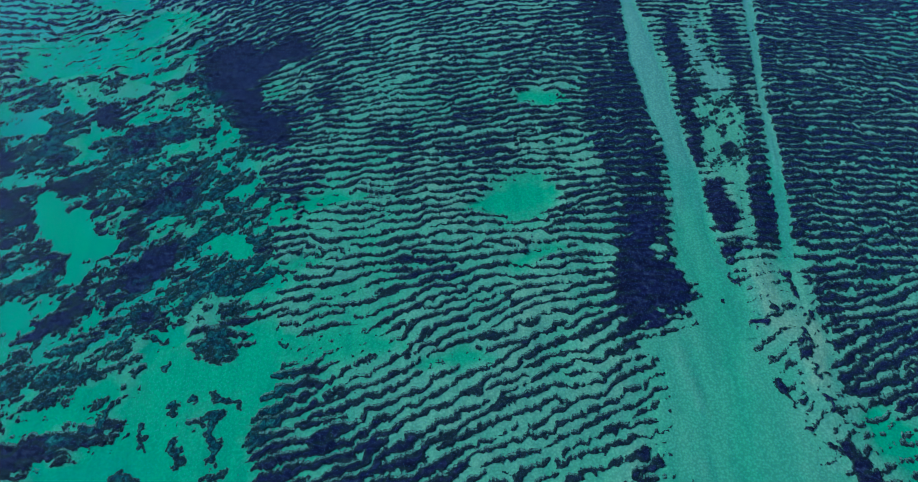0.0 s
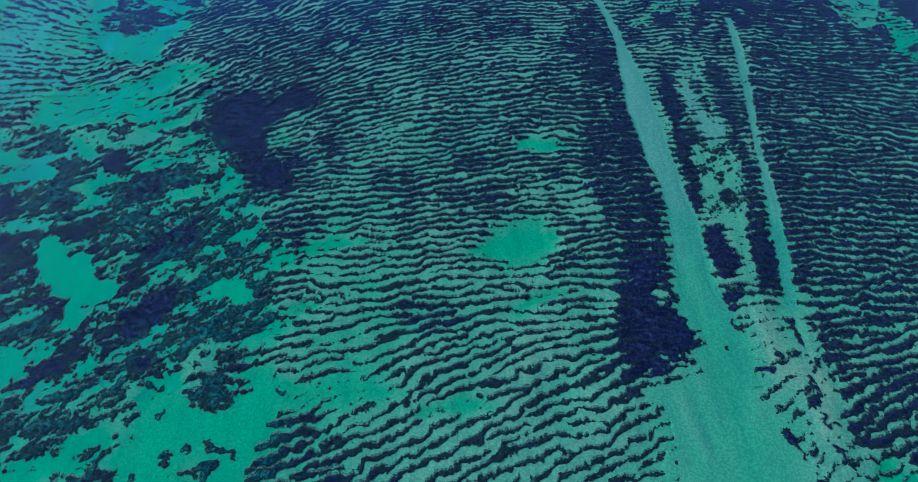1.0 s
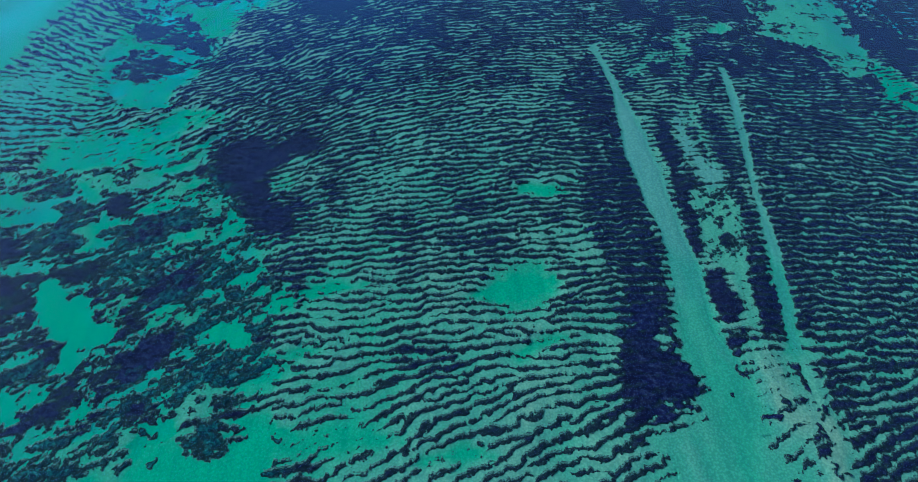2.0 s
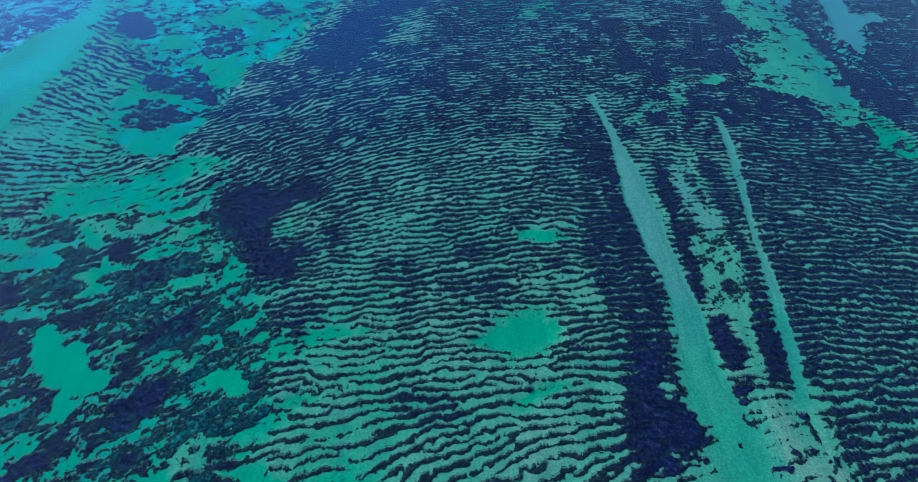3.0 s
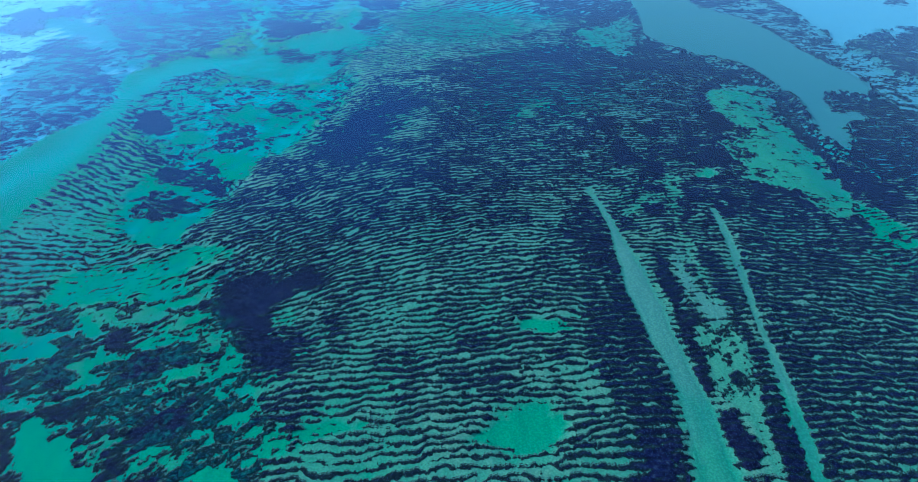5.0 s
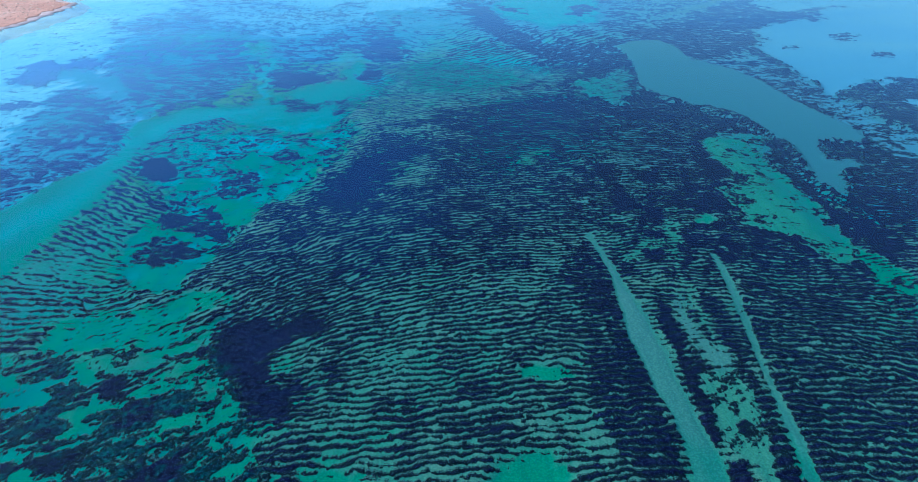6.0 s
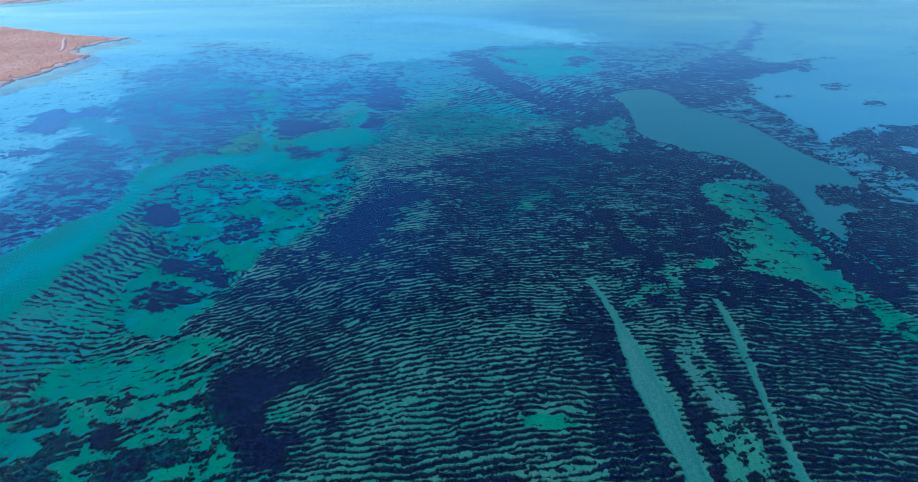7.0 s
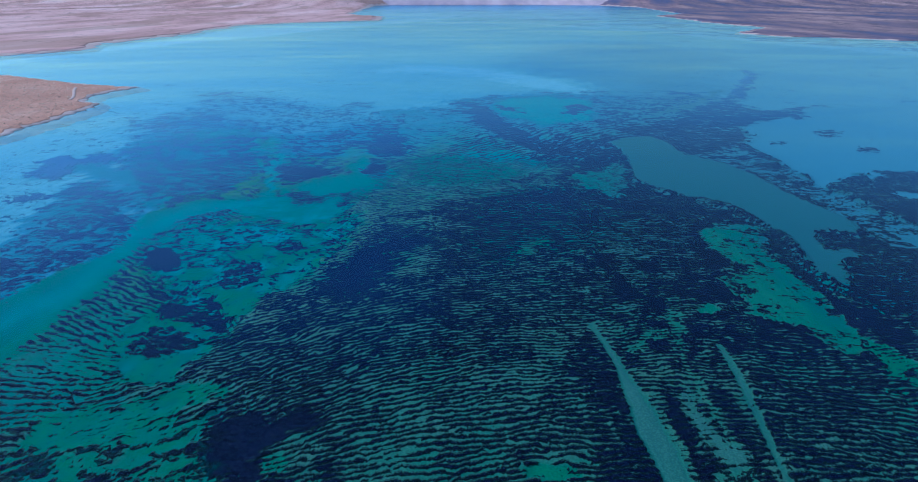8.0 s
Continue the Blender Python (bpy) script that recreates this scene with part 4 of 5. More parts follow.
patch("sand_streak", "narrow pale streak of bare sand between seagrass", 0, (65.0, 117.2), (66.8, 116.9), (66.2, 106.8), (64.9, 96.5), (62.8, 85.3), (61.0, 76.9), (60.5, 69.2), (59.9, 62.0), (59.3, 56.7), (58.1, 50.5), (57.3, 46.4), (55.9, 40.3), (54.2, 38.8), (54.6, 42.0), (55.2, 47.0), (56.2, 51.7), (57.4, 59.1), (58.1, 64.0), (59.0, 69.2), (59.6, 75.3), (60.5, 81.9), (62.0, 90.8), (63.5, 100.5), (64.6, 109.4), depth=1.12, soft=0.25, jag=0.22, silt_veil=0.4)
area(0.5, (54.7, 112.4), (55.6, 112.4), (55.2, 98.5), (55.7, 90.8), (54.9, 81.9), (53.3, 81.9), (53.0, 89.9), (53.5, 100.6), depth=1.1, soft=0.6, jag=0.7)
area(0.48, (47.9, 75.4), (54.6, 76.2), (55.1, 69.2), (53.5, 59.4), (51.8, 55.5), (48.3, 56.1), (46.0, 59.4), (46.6, 67.8), depth=1.1, soft=0.6, jag=0.7)
area(1, (47.9, 75.4), (54.6, 76.2), (55.1, 69.2), (53.5, 59.4), (51.8, 55.5), (48.3, 56.1), (46.0, 59.4), (46.6, 67.8), soft=0.6, jag=0.7, layer="mottle")
area(0.97, (44.3, 56.2), (48.3, 56.1), (48.7, 52.4), (49.4, 49.3), (48.2, 46.4), (45.1, 45.0), (44.3, 47.4), (44.2, 51.2), soft=0.3, jag=0.4)
area(0.95, (44.1, 43.4), (47.5, 44.2), (49.5, 42.0), (47.5, 39.8), (44.8, 39.1), (43.9, 40.9), soft=0.3, jag=0.4)
area(0.95, (53.9, 56.1), (55.8, 54.2), (55.4, 48.1), (54.5, 43.9), (51.3, 42.8), (51.4, 47.0), (51.3, 50.5), soft=0.3, jag=0.4)
area(0.1, (49.3, 55.5), (52.5, 56.1), (51.3, 50.5), (51.3, 45.8), (49.7, 42.5), (48.3, 44.7), (49.1, 49.3), (48.7, 52.4), depth=1.1, soft=0.3, jag=0.4)
area(0.985, (31.5, 56.9), (33.4, 50.6), (35.2, 47.1), (38.0, 44.3), (38.4, 37.4), (40.2, 37.6), (40.6, 35.8), (37.6, 33.4), (32.8, 28.8), (30.0, 27.9), (25.5, 32.6), (24.5, 37.5), (29.3, 42.7), soft=2.2, jag=0.9)
area(0.3, (32.9, 43.8), (34.5, 44.3), (35.0, 42.1), (33.2, 40.5), soft=0.4, jag=0.5)
area(0.95, (-69.6, 10.8), (-59.2, 13.3), (-55.5, 14.5), (-52.3, 14.7), (-46.2, 15.1), (-51.9, 13.6), (-55.5, 12.0), (-59.4, 9.4), (-67.9, 6.8), soft=0.3, jag=0.4)
area(0.66, (-76.1, 26.3), (-64.7, 28.7), (-59.9, 27.9), (-54.3, 27.1), (-47.7, 27.3), (-50.3, 22.4), (-54.3, 21.4), (-59.0, 22.5), (-61.8, 20.6), (-73.5, 19.9), jag=0.6)
area(0.78, (79.2, 102.5), (93.3, 108.8), (110.8, 102.3), (100.7, 73.5), (91.5, 56.5), (76.8, 61.9), (70.8, 69.1), (64.0, 69.1), (66.5, 90.7), soft=6, jag=3)
area(1, (39.1, 60.1), (44.0, 58.1), (43.3, 45.3), (44.1, 39.9), (43.9, 32.4), (40.9, 16.3), (36.8, 16.4), (40.5, 32.4), (39.9, 42.1), (39.0, 50.6), depth=1.42, soft=1.6, jag=0.4, layer="floor")
area(1, (57.3, 59.3), (59.4, 56.7), (57.4, 46.4), (56.1, 40.3), (54.2, 38.8), (55.2, 47.0), depth=1.4, soft=0.8, jag=0.3, layer="floor")
area(0.8, (57.0, 28.4), (60.7, 29.8), (79.3, 30.0), (73.0, 16.2), (59.5, 16.6), (57.4, 16.8), (57.2, 21.1), soft=1.2, jag=0.8)
area(1, (-77.7, 30.0), (-47.9, 29.7), (-44.9, 22.3), (-45.4, 16.8), (-71.6, 15.6), soft=0.8, jag=0.6, layer="mottle")
patch("sand_streak", "long pale streak of bare sand between seagrass", 0, (40.0, 44.4, 3.7, 4.3), (40.7, 39.0, 3.4, 3.8), (43.1, 33.8, 4.3, 4.6), (41.2, 28.0, 5.5, 5.8), (39.0, 22.6, 8.5, 8.6), (40.1, 16.7, 11.3, 11.0), (40.4, 11.1, 12.5, 11.8), (40.3, 6.4, 11.9, 10.9), (39.9, 1.1, 12.1, 10.7), depth=1.35, silt_veil=0.15)
grown(0.5, (49.1, 72.5, 2.0, 2.7), (51.1, 67.9, 2.2, 2.8), (53.4, 67.5, 0.9, 1.1))
bare(0.1, (48.6, 61.7, 1.3, 1.6), (49.3, 59.0, 1.5, 1.8), (51.2, 58.1, 0.8, 1.0))
bare(0.15, (48.0, 54.5, 0.8, 1.0), (49.3, 51.5, 1.0, 1.2), (49.7, 47.7, 1.1, 1.3), (49.1, 44.3, 1.2, 1.3))
bare(0.15, (48.4, 40.0, 1.7, 1.9), (49.2, 35.8, 2.2, 2.5), (49.1, 31.7, 2.4, 2.5), (49.7, 27.9, 3.0, 3.2), (49.7, 23.4, 3.5, 3.6), (50.3, 19.9, 4.3, 4.3))
bare(0.1, (54.7, 39.9, 1.9, 2.1), (53.7, 33.7, 2.4, 2.6), (54.2, 27.8, 2.9, 3.0), (54.1, 23.3, 2.4, 2.5), (53.6, 19.9, 2.0, 2.0), (53.2, 15.7, 1.7, 1.6), (52.0, 11.0, 1.5, 1.4), (51.7, 6.5, 0.8, 0.7))
clump((45.1, 36.8, 0.6, 0.6), (46.1, 36.2, 0.4, 0.4))
clump((42.8, 32.4, 0.5, 0.5))
clump((46.2, 29.8, 0.5, 0.5), (47.2, 30.2, 0.5, 0.5), (48.0, 29.6, 0.5, 0.5))
clump((47.0, 20.4, 0.8, 0.8), (48.2, 19.1, 1.0, 1.0), (49.1, 17.2, 0.4, 0.4))
grown(0.9, (53.2, 36.7, 0.7, 0.7), (53.7, 35.2, 0.6, 0.6))
grown(0.9, (52.5, 25.2, 0.9, 0.9), (53.2, 23.4, 0.7, 0.7))
clump((50.7, 13.3, 0.7, 0.6))
grown(0.9, (54.3, 16.5, 0.7, 0.7), (55.7, 15.7, 0.5, 0.5))
grown(0.2, (58.6, 14.4, 1.7, 1.6), (61.2, 12.8, 3.3, 3.1), (63.4, 10.1, 4.4, 4.2), (66.5, 7.8, 4.8, 4.4), depth=1.5)
grown(0.95, (54.0, 10.9, 0.8, 0.8), (55.1, 8.3, 1.4, 1.3), (56.2, 5.7, 1.7, 1.6), (57.4, 2.9, 3.1, 2.7))
clump((47.0, 23.9, 0.3, 0.4), (47.5, 23.2, 0.3, 0.3))
clump((48.9, 32.9, 0.3, 0.3), (49.9, 31.5, 0.3, 0.3))
clump((52.0, 32.2, 0.4, 0.4), (52.9, 32.5, 0.3, 0.3))
clump((53.8, 30.2, 0.4, 0.4), (54.8, 30.9, 0.4, 0.4))
clump((52.7, 27.8, 0.3, 0.3), (53.2, 26.8, 0.4, 0.5))
clump((54.5, 21.6, 0.3, 0.3))
clump((-26.4, 27.2, 0.4, 0.5), (-25.7, 26.1, 0.4, 0.4))
clump((-50.3, 17.8, 0.5, 0.5), (-51.3, 15.8, 0.7, 0.6))
clump((53.6, 20.7, 0.4, 0.4), (53.4, 22.6, 0.3, 0.4))
lane((42.0, 37.9, 1.5, 1.7), (42.2, 31.8, 1.8, 2.0), (41.3, 22.6, 1.7, 1.8), (40.4, 14.2, 1.8, 1.7), (40.0, 6.4, 1.9, 1.7), depth=1.42)
lane((33.3, 24.5, 0.9, 0.9), (35.0, 15.9, 0.8, 0.8), depth=1.2)
lane((57.3, 62.6, 0.6, 0.8), (55.5, 51.2, 0.8, 1.0), (54.2, 39.9, 0.8, 0.9), depth=1.35)
lane((49.6, 38.9, 1.3, 1.5), (49.0, 29.8, 1.6, 1.7), (54.7, 27.8, 1.4, 1.5), (53.6, 20.7, 1.4, 1.4), depth=0.75)
weed((-61.3, 22.2, 5.1, 5.2), (-55.6, 23.0, 5.2, 5.2), (-51.0, 24.7, 4.3, 4.5), (-54.8, 17.9, 5.0, 4.9))
weed((-34.1, 13.6, 6.5, 6.3), (-28.3, 17.5, 4.2, 4.1), (-26.3, 21.7, 2.6, 2.6))
clump((52.4, 37.6, 0.4, 0.4), (52.8, 36.9, 0.3, 0.3))
clump((53.4, 34.5, 0.4, 0.4), (53.5, 33.7, 0.4, 0.4))
clump((56.6, 37.0, 0.5, 0.5), (56.6, 35.9, 0.4, 0.4))
clump((55.0, 30.3, 0.5, 0.5), (55.2, 29.5, 0.4, 0.4))
clump((53.2, 26.1, 0.4, 0.4), (53.5, 25.3, 0.3, 0.3))
clump((50.6, 18.0, 0.4, 0.4), (50.9, 17.4, 0.3, 0.2))
clump((51.4, 14.2, 0.3, 0.3), (51.4, 13.5, 0.2, 0.2))
clump((54.3, 17.5, 0.4, 0.4), (54.4, 16.8, 0.3, 0.2))
clump((55.4, 15.8, 0.4, 0.4), (55.5, 15.2, 0.2, 0.2))
clump((52.9, 11.0, 0.3, 0.3), (53.0, 10.2, 0.3, 0.3))


def window(xs, ys, shape):
    x0, x1, y0, y1 = shape.box()
    return slice(*np.searchsorted(ys, [y0, y1])), slice(*np.searchsorted(xs, [x0, x1]))


def survey(xs, ys, depth_only=False):
    """On the grid of xs and ys: growth of seagrass (above 0: it grows), depth of the sand, its silt and painted veil,
    shares of blotches and of green weed, depth of the open bay, which also sets the haze.
    """
    x, y = np.meshgrid(xs, ys)
    side = x / np.maximum(y, 1)
    cover = 0.55 + 0.10 * smooth(y, 60, 110) + 0.12 * smooth(y, 105, 170) * smooth(x, -25, 25) + 0.12 * smooth(side, 0.35, 0.6) * smooth(y, 40, 80) + 0.07 * smooth(side, 0.05, 0.3) * smooth(y, 90, 130)
    cover = cover + 0.30 * rough(x, y, 60) + 0.30 * rough(x, y, 16) + 0.22 * rough(y, x, 7) - (0.10 * smooth(y, 105, 165) + 0.06 * smooth(y, 165, 225)) * (1 - smooth(x, -25, 15)) - 0.26 * smooth(y, 250, 350) - 0.25 * smooth(y, 360, 560)
    mottle = smooth(y, 330, 460)
    shelf_haze = 1.5 * smooth(y, 165, 410) + 1.1 * smooth(y, 350, 800) + 0.7 * smooth(-x - 0.45 * y, -10, 60) * smooth(y, 90, 200)
    deep = 1.05 + 0.25 * rough(x, y, 60) + 0.3 * rough(y, x, 24) + shelf_haze + 1.3 * rough(x / 2.2, y, 150) * smooth(y, 320, 600)
    deep = deep + 0.14 * smooth(-x, -14, 22) * (1 - smooth(y, 40, 75))
    silt_veil = smooth(side, 0.15, 0.42) * smooth(y, 130, 185) * (1 - 0.6 * smooth(y, 500, 1200))
    chalk = (0.12 + 0.5 * smooth(y, 50, 115)) * (1 - 0.55 * smooth(-x, 70, 85)) * (1 - 0.5 * smooth(side, 0.2, 0.4)) * (1 - smooth(y, 380, 520))
    tone = np.zeros(x.shape)
    s = max(1.0, (xs[1] - xs[0]) / 0.6)
    bx = x + 1.6 * rough(x, y, 16)
    by = paced(y) + 1.0 * rough(x + 50, y, 22) + 0.6 * rough(x, y, 5)
    band = sample(BAND, TILE, (bx - WEST_END) / s, by / s)
    # the slanting bands of the west lie wider apart
    wider = smooth(-x, 76, 88) * smooth(y, 70, 90) * (1 - smooth(y, 150, 175))
    band = band + (sample(BAND, TILE, (-100 + (bx + 100) / 1.3 - WEST_END) / s, (paced(115) + (by - paced(115)) / 1.3) / s) - band) * (wider > 0.5)
    for layer, amount, shape, depth, dull in MARKS:
        if depth_only and not depth and dull is None:
            continue
        box = window(xs, ys, shape)
        if not x[box].size:
            continue
        d, soft = shape.reach(x[box], y[box])
        w = smooth(d, -soft, soft)
        if layer == "mottle":
            mottle[box] = np.maximum(mottle[box], w)
        elif layer == "tone":
            tone[box] = np.maximum(tone[box], w)
        elif layer == "cover":
            cover[box] += (amount - cover[box]) * w
        if depth:
            deep[box] += (depth - deep[box]) * smooth(d, -2 * soft, 2 * soft)
            if amount < 0.3 or depth > 1.8 or depth < 1.6:
                chalk[box] *= 1 - w
        if dull is not None:
            silt_veil[box] += (dull - silt_veil[box]) * smooth(d, -2 * soft, 2 * soft)
    deep = deep + 0.45 * rough(x, y, 17) * smooth(-x, 25, 45) * (1 - smooth(-x, 80, 100)) * smooth(y, 45, 70) * (1 - smooth(y, 190, 260))
    if depth_only:
        return deep, silt_veil, chalk
    # sparse blades make up a share of the growth in the south
    cover = cover - (0.11 + 0.04 * smooth(side, 0.3, 0.7)) * (1 - smooth(y, 80, 125)) * smooth(cover, 0.2, 0.4) * (1 - smooth(cover, 0.88, 0.96))
    blot = sample(BLOT, 0.3, x * 0.87 + y * 0.5, y * 0.87 - x * 0.5)
    wide = sample(BLOT, 0.3, x / s * 1.4, y / s * 0.9)
    fine = sample(BLOT, 0.3, (x * 0.87 + y * 0.5) * 2.4, (y * 0.87 - x * 0.5) * 2.4) - 0.5
    blot = blot + 0.45 * fine
    blot = blot + (wide - blot) * smooth(y, 90, 125)
    pat = band + (blot - band) * mottle
    tone = np.clip(tone + mottle * 0.9 * smooth(rough(x, y, 26), -0.02, 0.12) * (1 - smooth(y, 80, 110)), 0, 1)
    torn = 1 + 0.9 * smooth(side, 0.1, 0.3) * smooth(y, 100, 150) + 0.7 * smooth(-x, 74, 86) + 0.4 * smooth(x, 52, 66) * (1 - smooth(y, 100, 150))
    grow = cover * 1.12 - 0.06 - pat + torn * ((0.09 + 0.29 * smooth(y, 50, 100)) * rough(x * 0.5, y, 3.0 * s) + 0.20 * rough(x, y, 3.5 * s) + 0.18 * rough(x, y, 1.3 * s) + 0.26 * rough(y, x, 0.7 * s)) + mottle * (0.30 * rough(x, y, 2.2 * s) + 0.30 * rough(y, x, 1.2 * s))
    grow = grow - 0.35 * (1 - smooth(cover, 0, 0.12)) + 0.30 * smooth(cover, 0.92, 1.0)
    return grow, deep, mottle, tone, shelf_haze


def mesh_of(name, verts, counts, loops, material, stored=()):
    me = bpy.data.meshes.new(name)
    me.vertices.add(len(verts))
    me.vertices.foreach_set("co", np.asarray(verts, np.float32).ravel())
    me.loops.add(len(loops))
    me.loops.foreach_set("vertex_index", np.asarray(loops, np.int32))
    me.polygons.add(len(counts))
    starts = np.concatenate([[0], np.cumsum(counts)[:-1]]).astype(np.int32)
    me.polygons.foreach_set("loop_start", starts)
    me.polygons.foreach_set("use_smooth", np.ones(len(counts), bool))
    me.update(calc_edges=True)
    me.materials.append(material)
    for key, values in stored:
        me.attributes.new(key, "FLOAT", "POINT").data.foreach_set("value", np.asarray(values, np.float32))
    return me


# for each pattern of corners (sw, se, ne, nw) inside: the outline, from corners 0-3 and edge points 4-7 (s, e, n, w)
OUTLINE = {1: [0, 4, 7], 2: [4, 1, 5], 3: [0, 1, 5, 7], 4: [5, 2, 6], 5: [0, 4, 5, 2, 6, 7], 6: [4, 1, 2, 6], 7: [0, 1, 2, 6, 7],
           8: [7, 6, 3], 9: [0, 4, 6, 3], 10: [4, 1, 5, 6, 3, 7], 11: [0, 1, 5, 6, 3], 12: [7, 5, 2, 3], 13: [0, 4, 5, 2, 3], 14: [4, 1, 2, 3, 7], 15: [0, 1, 2, 3]}


def grown_mesh(name, xs, ys, grow, top, foot, material, tone=None, shelf_haze=None, thick=None):
    """The part of a grid where grow > 0, with its edge cut smoothly and walled down to foot."""
    ny, nx = grow.shape
    g = np.where(np.abs(grow) < 1e-4, 1e-4, grow)
    x, y = np.meshgrid(xs, ys)
    ids = np.arange(ny * nx).reshape(ny, nx)
    ah = np.clip(g[:, :-1] / np.where(g[:, :-1] == g[:, 1:], 1, g[:, :-1] - g[:, 1:]), 0, 1)
    av = np.clip(g[:-1] / np.where(g[:-1] == g[1:], 1, g[:-1] - g[1:]), 0, 1)

    def lerp_h(f):
        return f[:, :-1] + (f[:, 1:] - f[:, :-1]) * ah

    def lerp_v(f):
        return f[:-1] + (f[1:] - f[:-1]) * av
    pts = [np.stack([f(a).ravel() if f else a.ravel() for a in (x, y, top, foot, g if thick is None else thick, g if tone is None else tone, g if shelf_haze is None else shelf_haze)], -1) for f in (None, lerp_h, lerp_v)]
    pts = np.concatenate(pts)
    hid = ny * nx + np.arange(ny * (nx - 1)).reshape(ny, nx - 1)
    vid = ny * nx + ny * (nx - 1) + np.arange((ny - 1) * nx).reshape(ny - 1, nx)
    inside = g > 0
    case = inside[:-1, :-1] * 1 + inside[:-1, 1:] * 2 + inside[1:, 1:] * 4 + inside[1:, :-1] * 8
    eight = np.stack([ids[:-1, :-1], ids[:-1, 1:], ids[1:, 1:], ids[1:, :-1], hid[:-1], vid[:, 1:], hid[1:], vid[:, :-1]], -1)
    counts, loops, rims = [], [], []
    for c, order in OUTLINE.items():
        cells = eight[case == c]
        if not len(cells):
            continue
        counts.append(np.full(len(cells), len(order)))
        loops.append(cells[:, order].ravel())
        for a, b in zip(order, order[1:] + order[:1]):
            if a > 3 and b > 3:
                rims.append(cells[:, [a, b]])
    if not loops:
        return None
    counts, loops, rims = np.concatenate(counts), np.concatenate(loops), np.concatenate(rims)
    used, loops = np.unique(loops, return_inverse=True)
    loops = loops.ravel()
    where = np.searchsorted(used, rims)
    low_used, low = np.unique(where, return_inverse=True)
    low = low.reshape(where.shape) + len(used)
    verts = np.concatenate([pts[used][:, :3], pts[used[low_used]][:, [0, 1, 3]]])
    walls = np.stack([where[:, 1], where[:, 0], low[:, 0], low[:, 1]], -1)
    counts = np.concatenate([counts, np.full(len(walls), 4)])
    loops = np.concatenate([loops, walls.ravel()])
    rows = np.concatenate([used, used[low_used]])
    return mesh_of(name, verts, counts, loops, material, () if tone is None else (("thick", np.maximum(pts[rows, 4], 0)), ("tone", pts[rows, 5]), ("shelf_haze", pts[rows, 6])))


def steps(a, b, cell):
    return np.linspace(a, b, int(round((b - a) / cell)) + 1)


def graded(marks):
    """Grid lines whose spacing grows from stretch to stretch: (start, cell), ..., (end, 0)."""
    return np.unique(np.concatenate([steps(a, b, c) for (a, c), (b, _) in zip(marks, marks[1:])]))


# ---- the sea floor, one sheet
fx = graded([(-6000, 500), (-4500, 120), (-900, 10), (-300, 3), (-160, 1.2), (160, 3), (320, 10), (900, 120), (4500, 500), (6000, 0)])
fy = graded([(-6000, 500), (-500, 50), (0, 1), (130, 2), (320, 4), (600, 12), (1200, 50), (5500, 250), (6000, 0)])
sea, dull, pale = survey(fx, fy, depth_only=True)
gx, gy = np.meshgrid(fx, fy)
n = np.arange(gx.size).reshape(gx.shape)
quads = np.stack([n[:-1, :-1], n[:-1, 1:], n[1:, 1:], n[1:, :-1]], -1).reshape(-1, 4)
tagged(new("seabed", mesh_of("seabed", np.stack([gx.ravel(), gy.ravel(), -sea.ravel()], -1), np.full(len(quads), 4), quads.ravel(), SAND, [("silt_veil", dull.ravel()), ("chalk", pale.ravel())])),
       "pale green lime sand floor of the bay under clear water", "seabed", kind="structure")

# ---- the water, one sheet
wl = graded([(-6000, 600), (6000, 0)])
wx_, wy_ = np.meshgrid(wl, wl)
n = np.arange(wx_.size).reshape(wx_.shape)
quads = np.stack([n[:-1, :-1], n[:-1, 1:], n[1:, 1:], n[1:, :-1]], -1).reshape(-1, 4)
water = tagged(new("water", mesh_of("water", np.stack([wx_.ravel(), wy_.ravel(), 0 * wx_.ravel()], -1), np.full(len(quads), 4), quads.ravel(), WATER)),
       "calm clear turquoise water, rippled, over sand and seagrass", "water", kind="structure")
water.visible_shadow = False

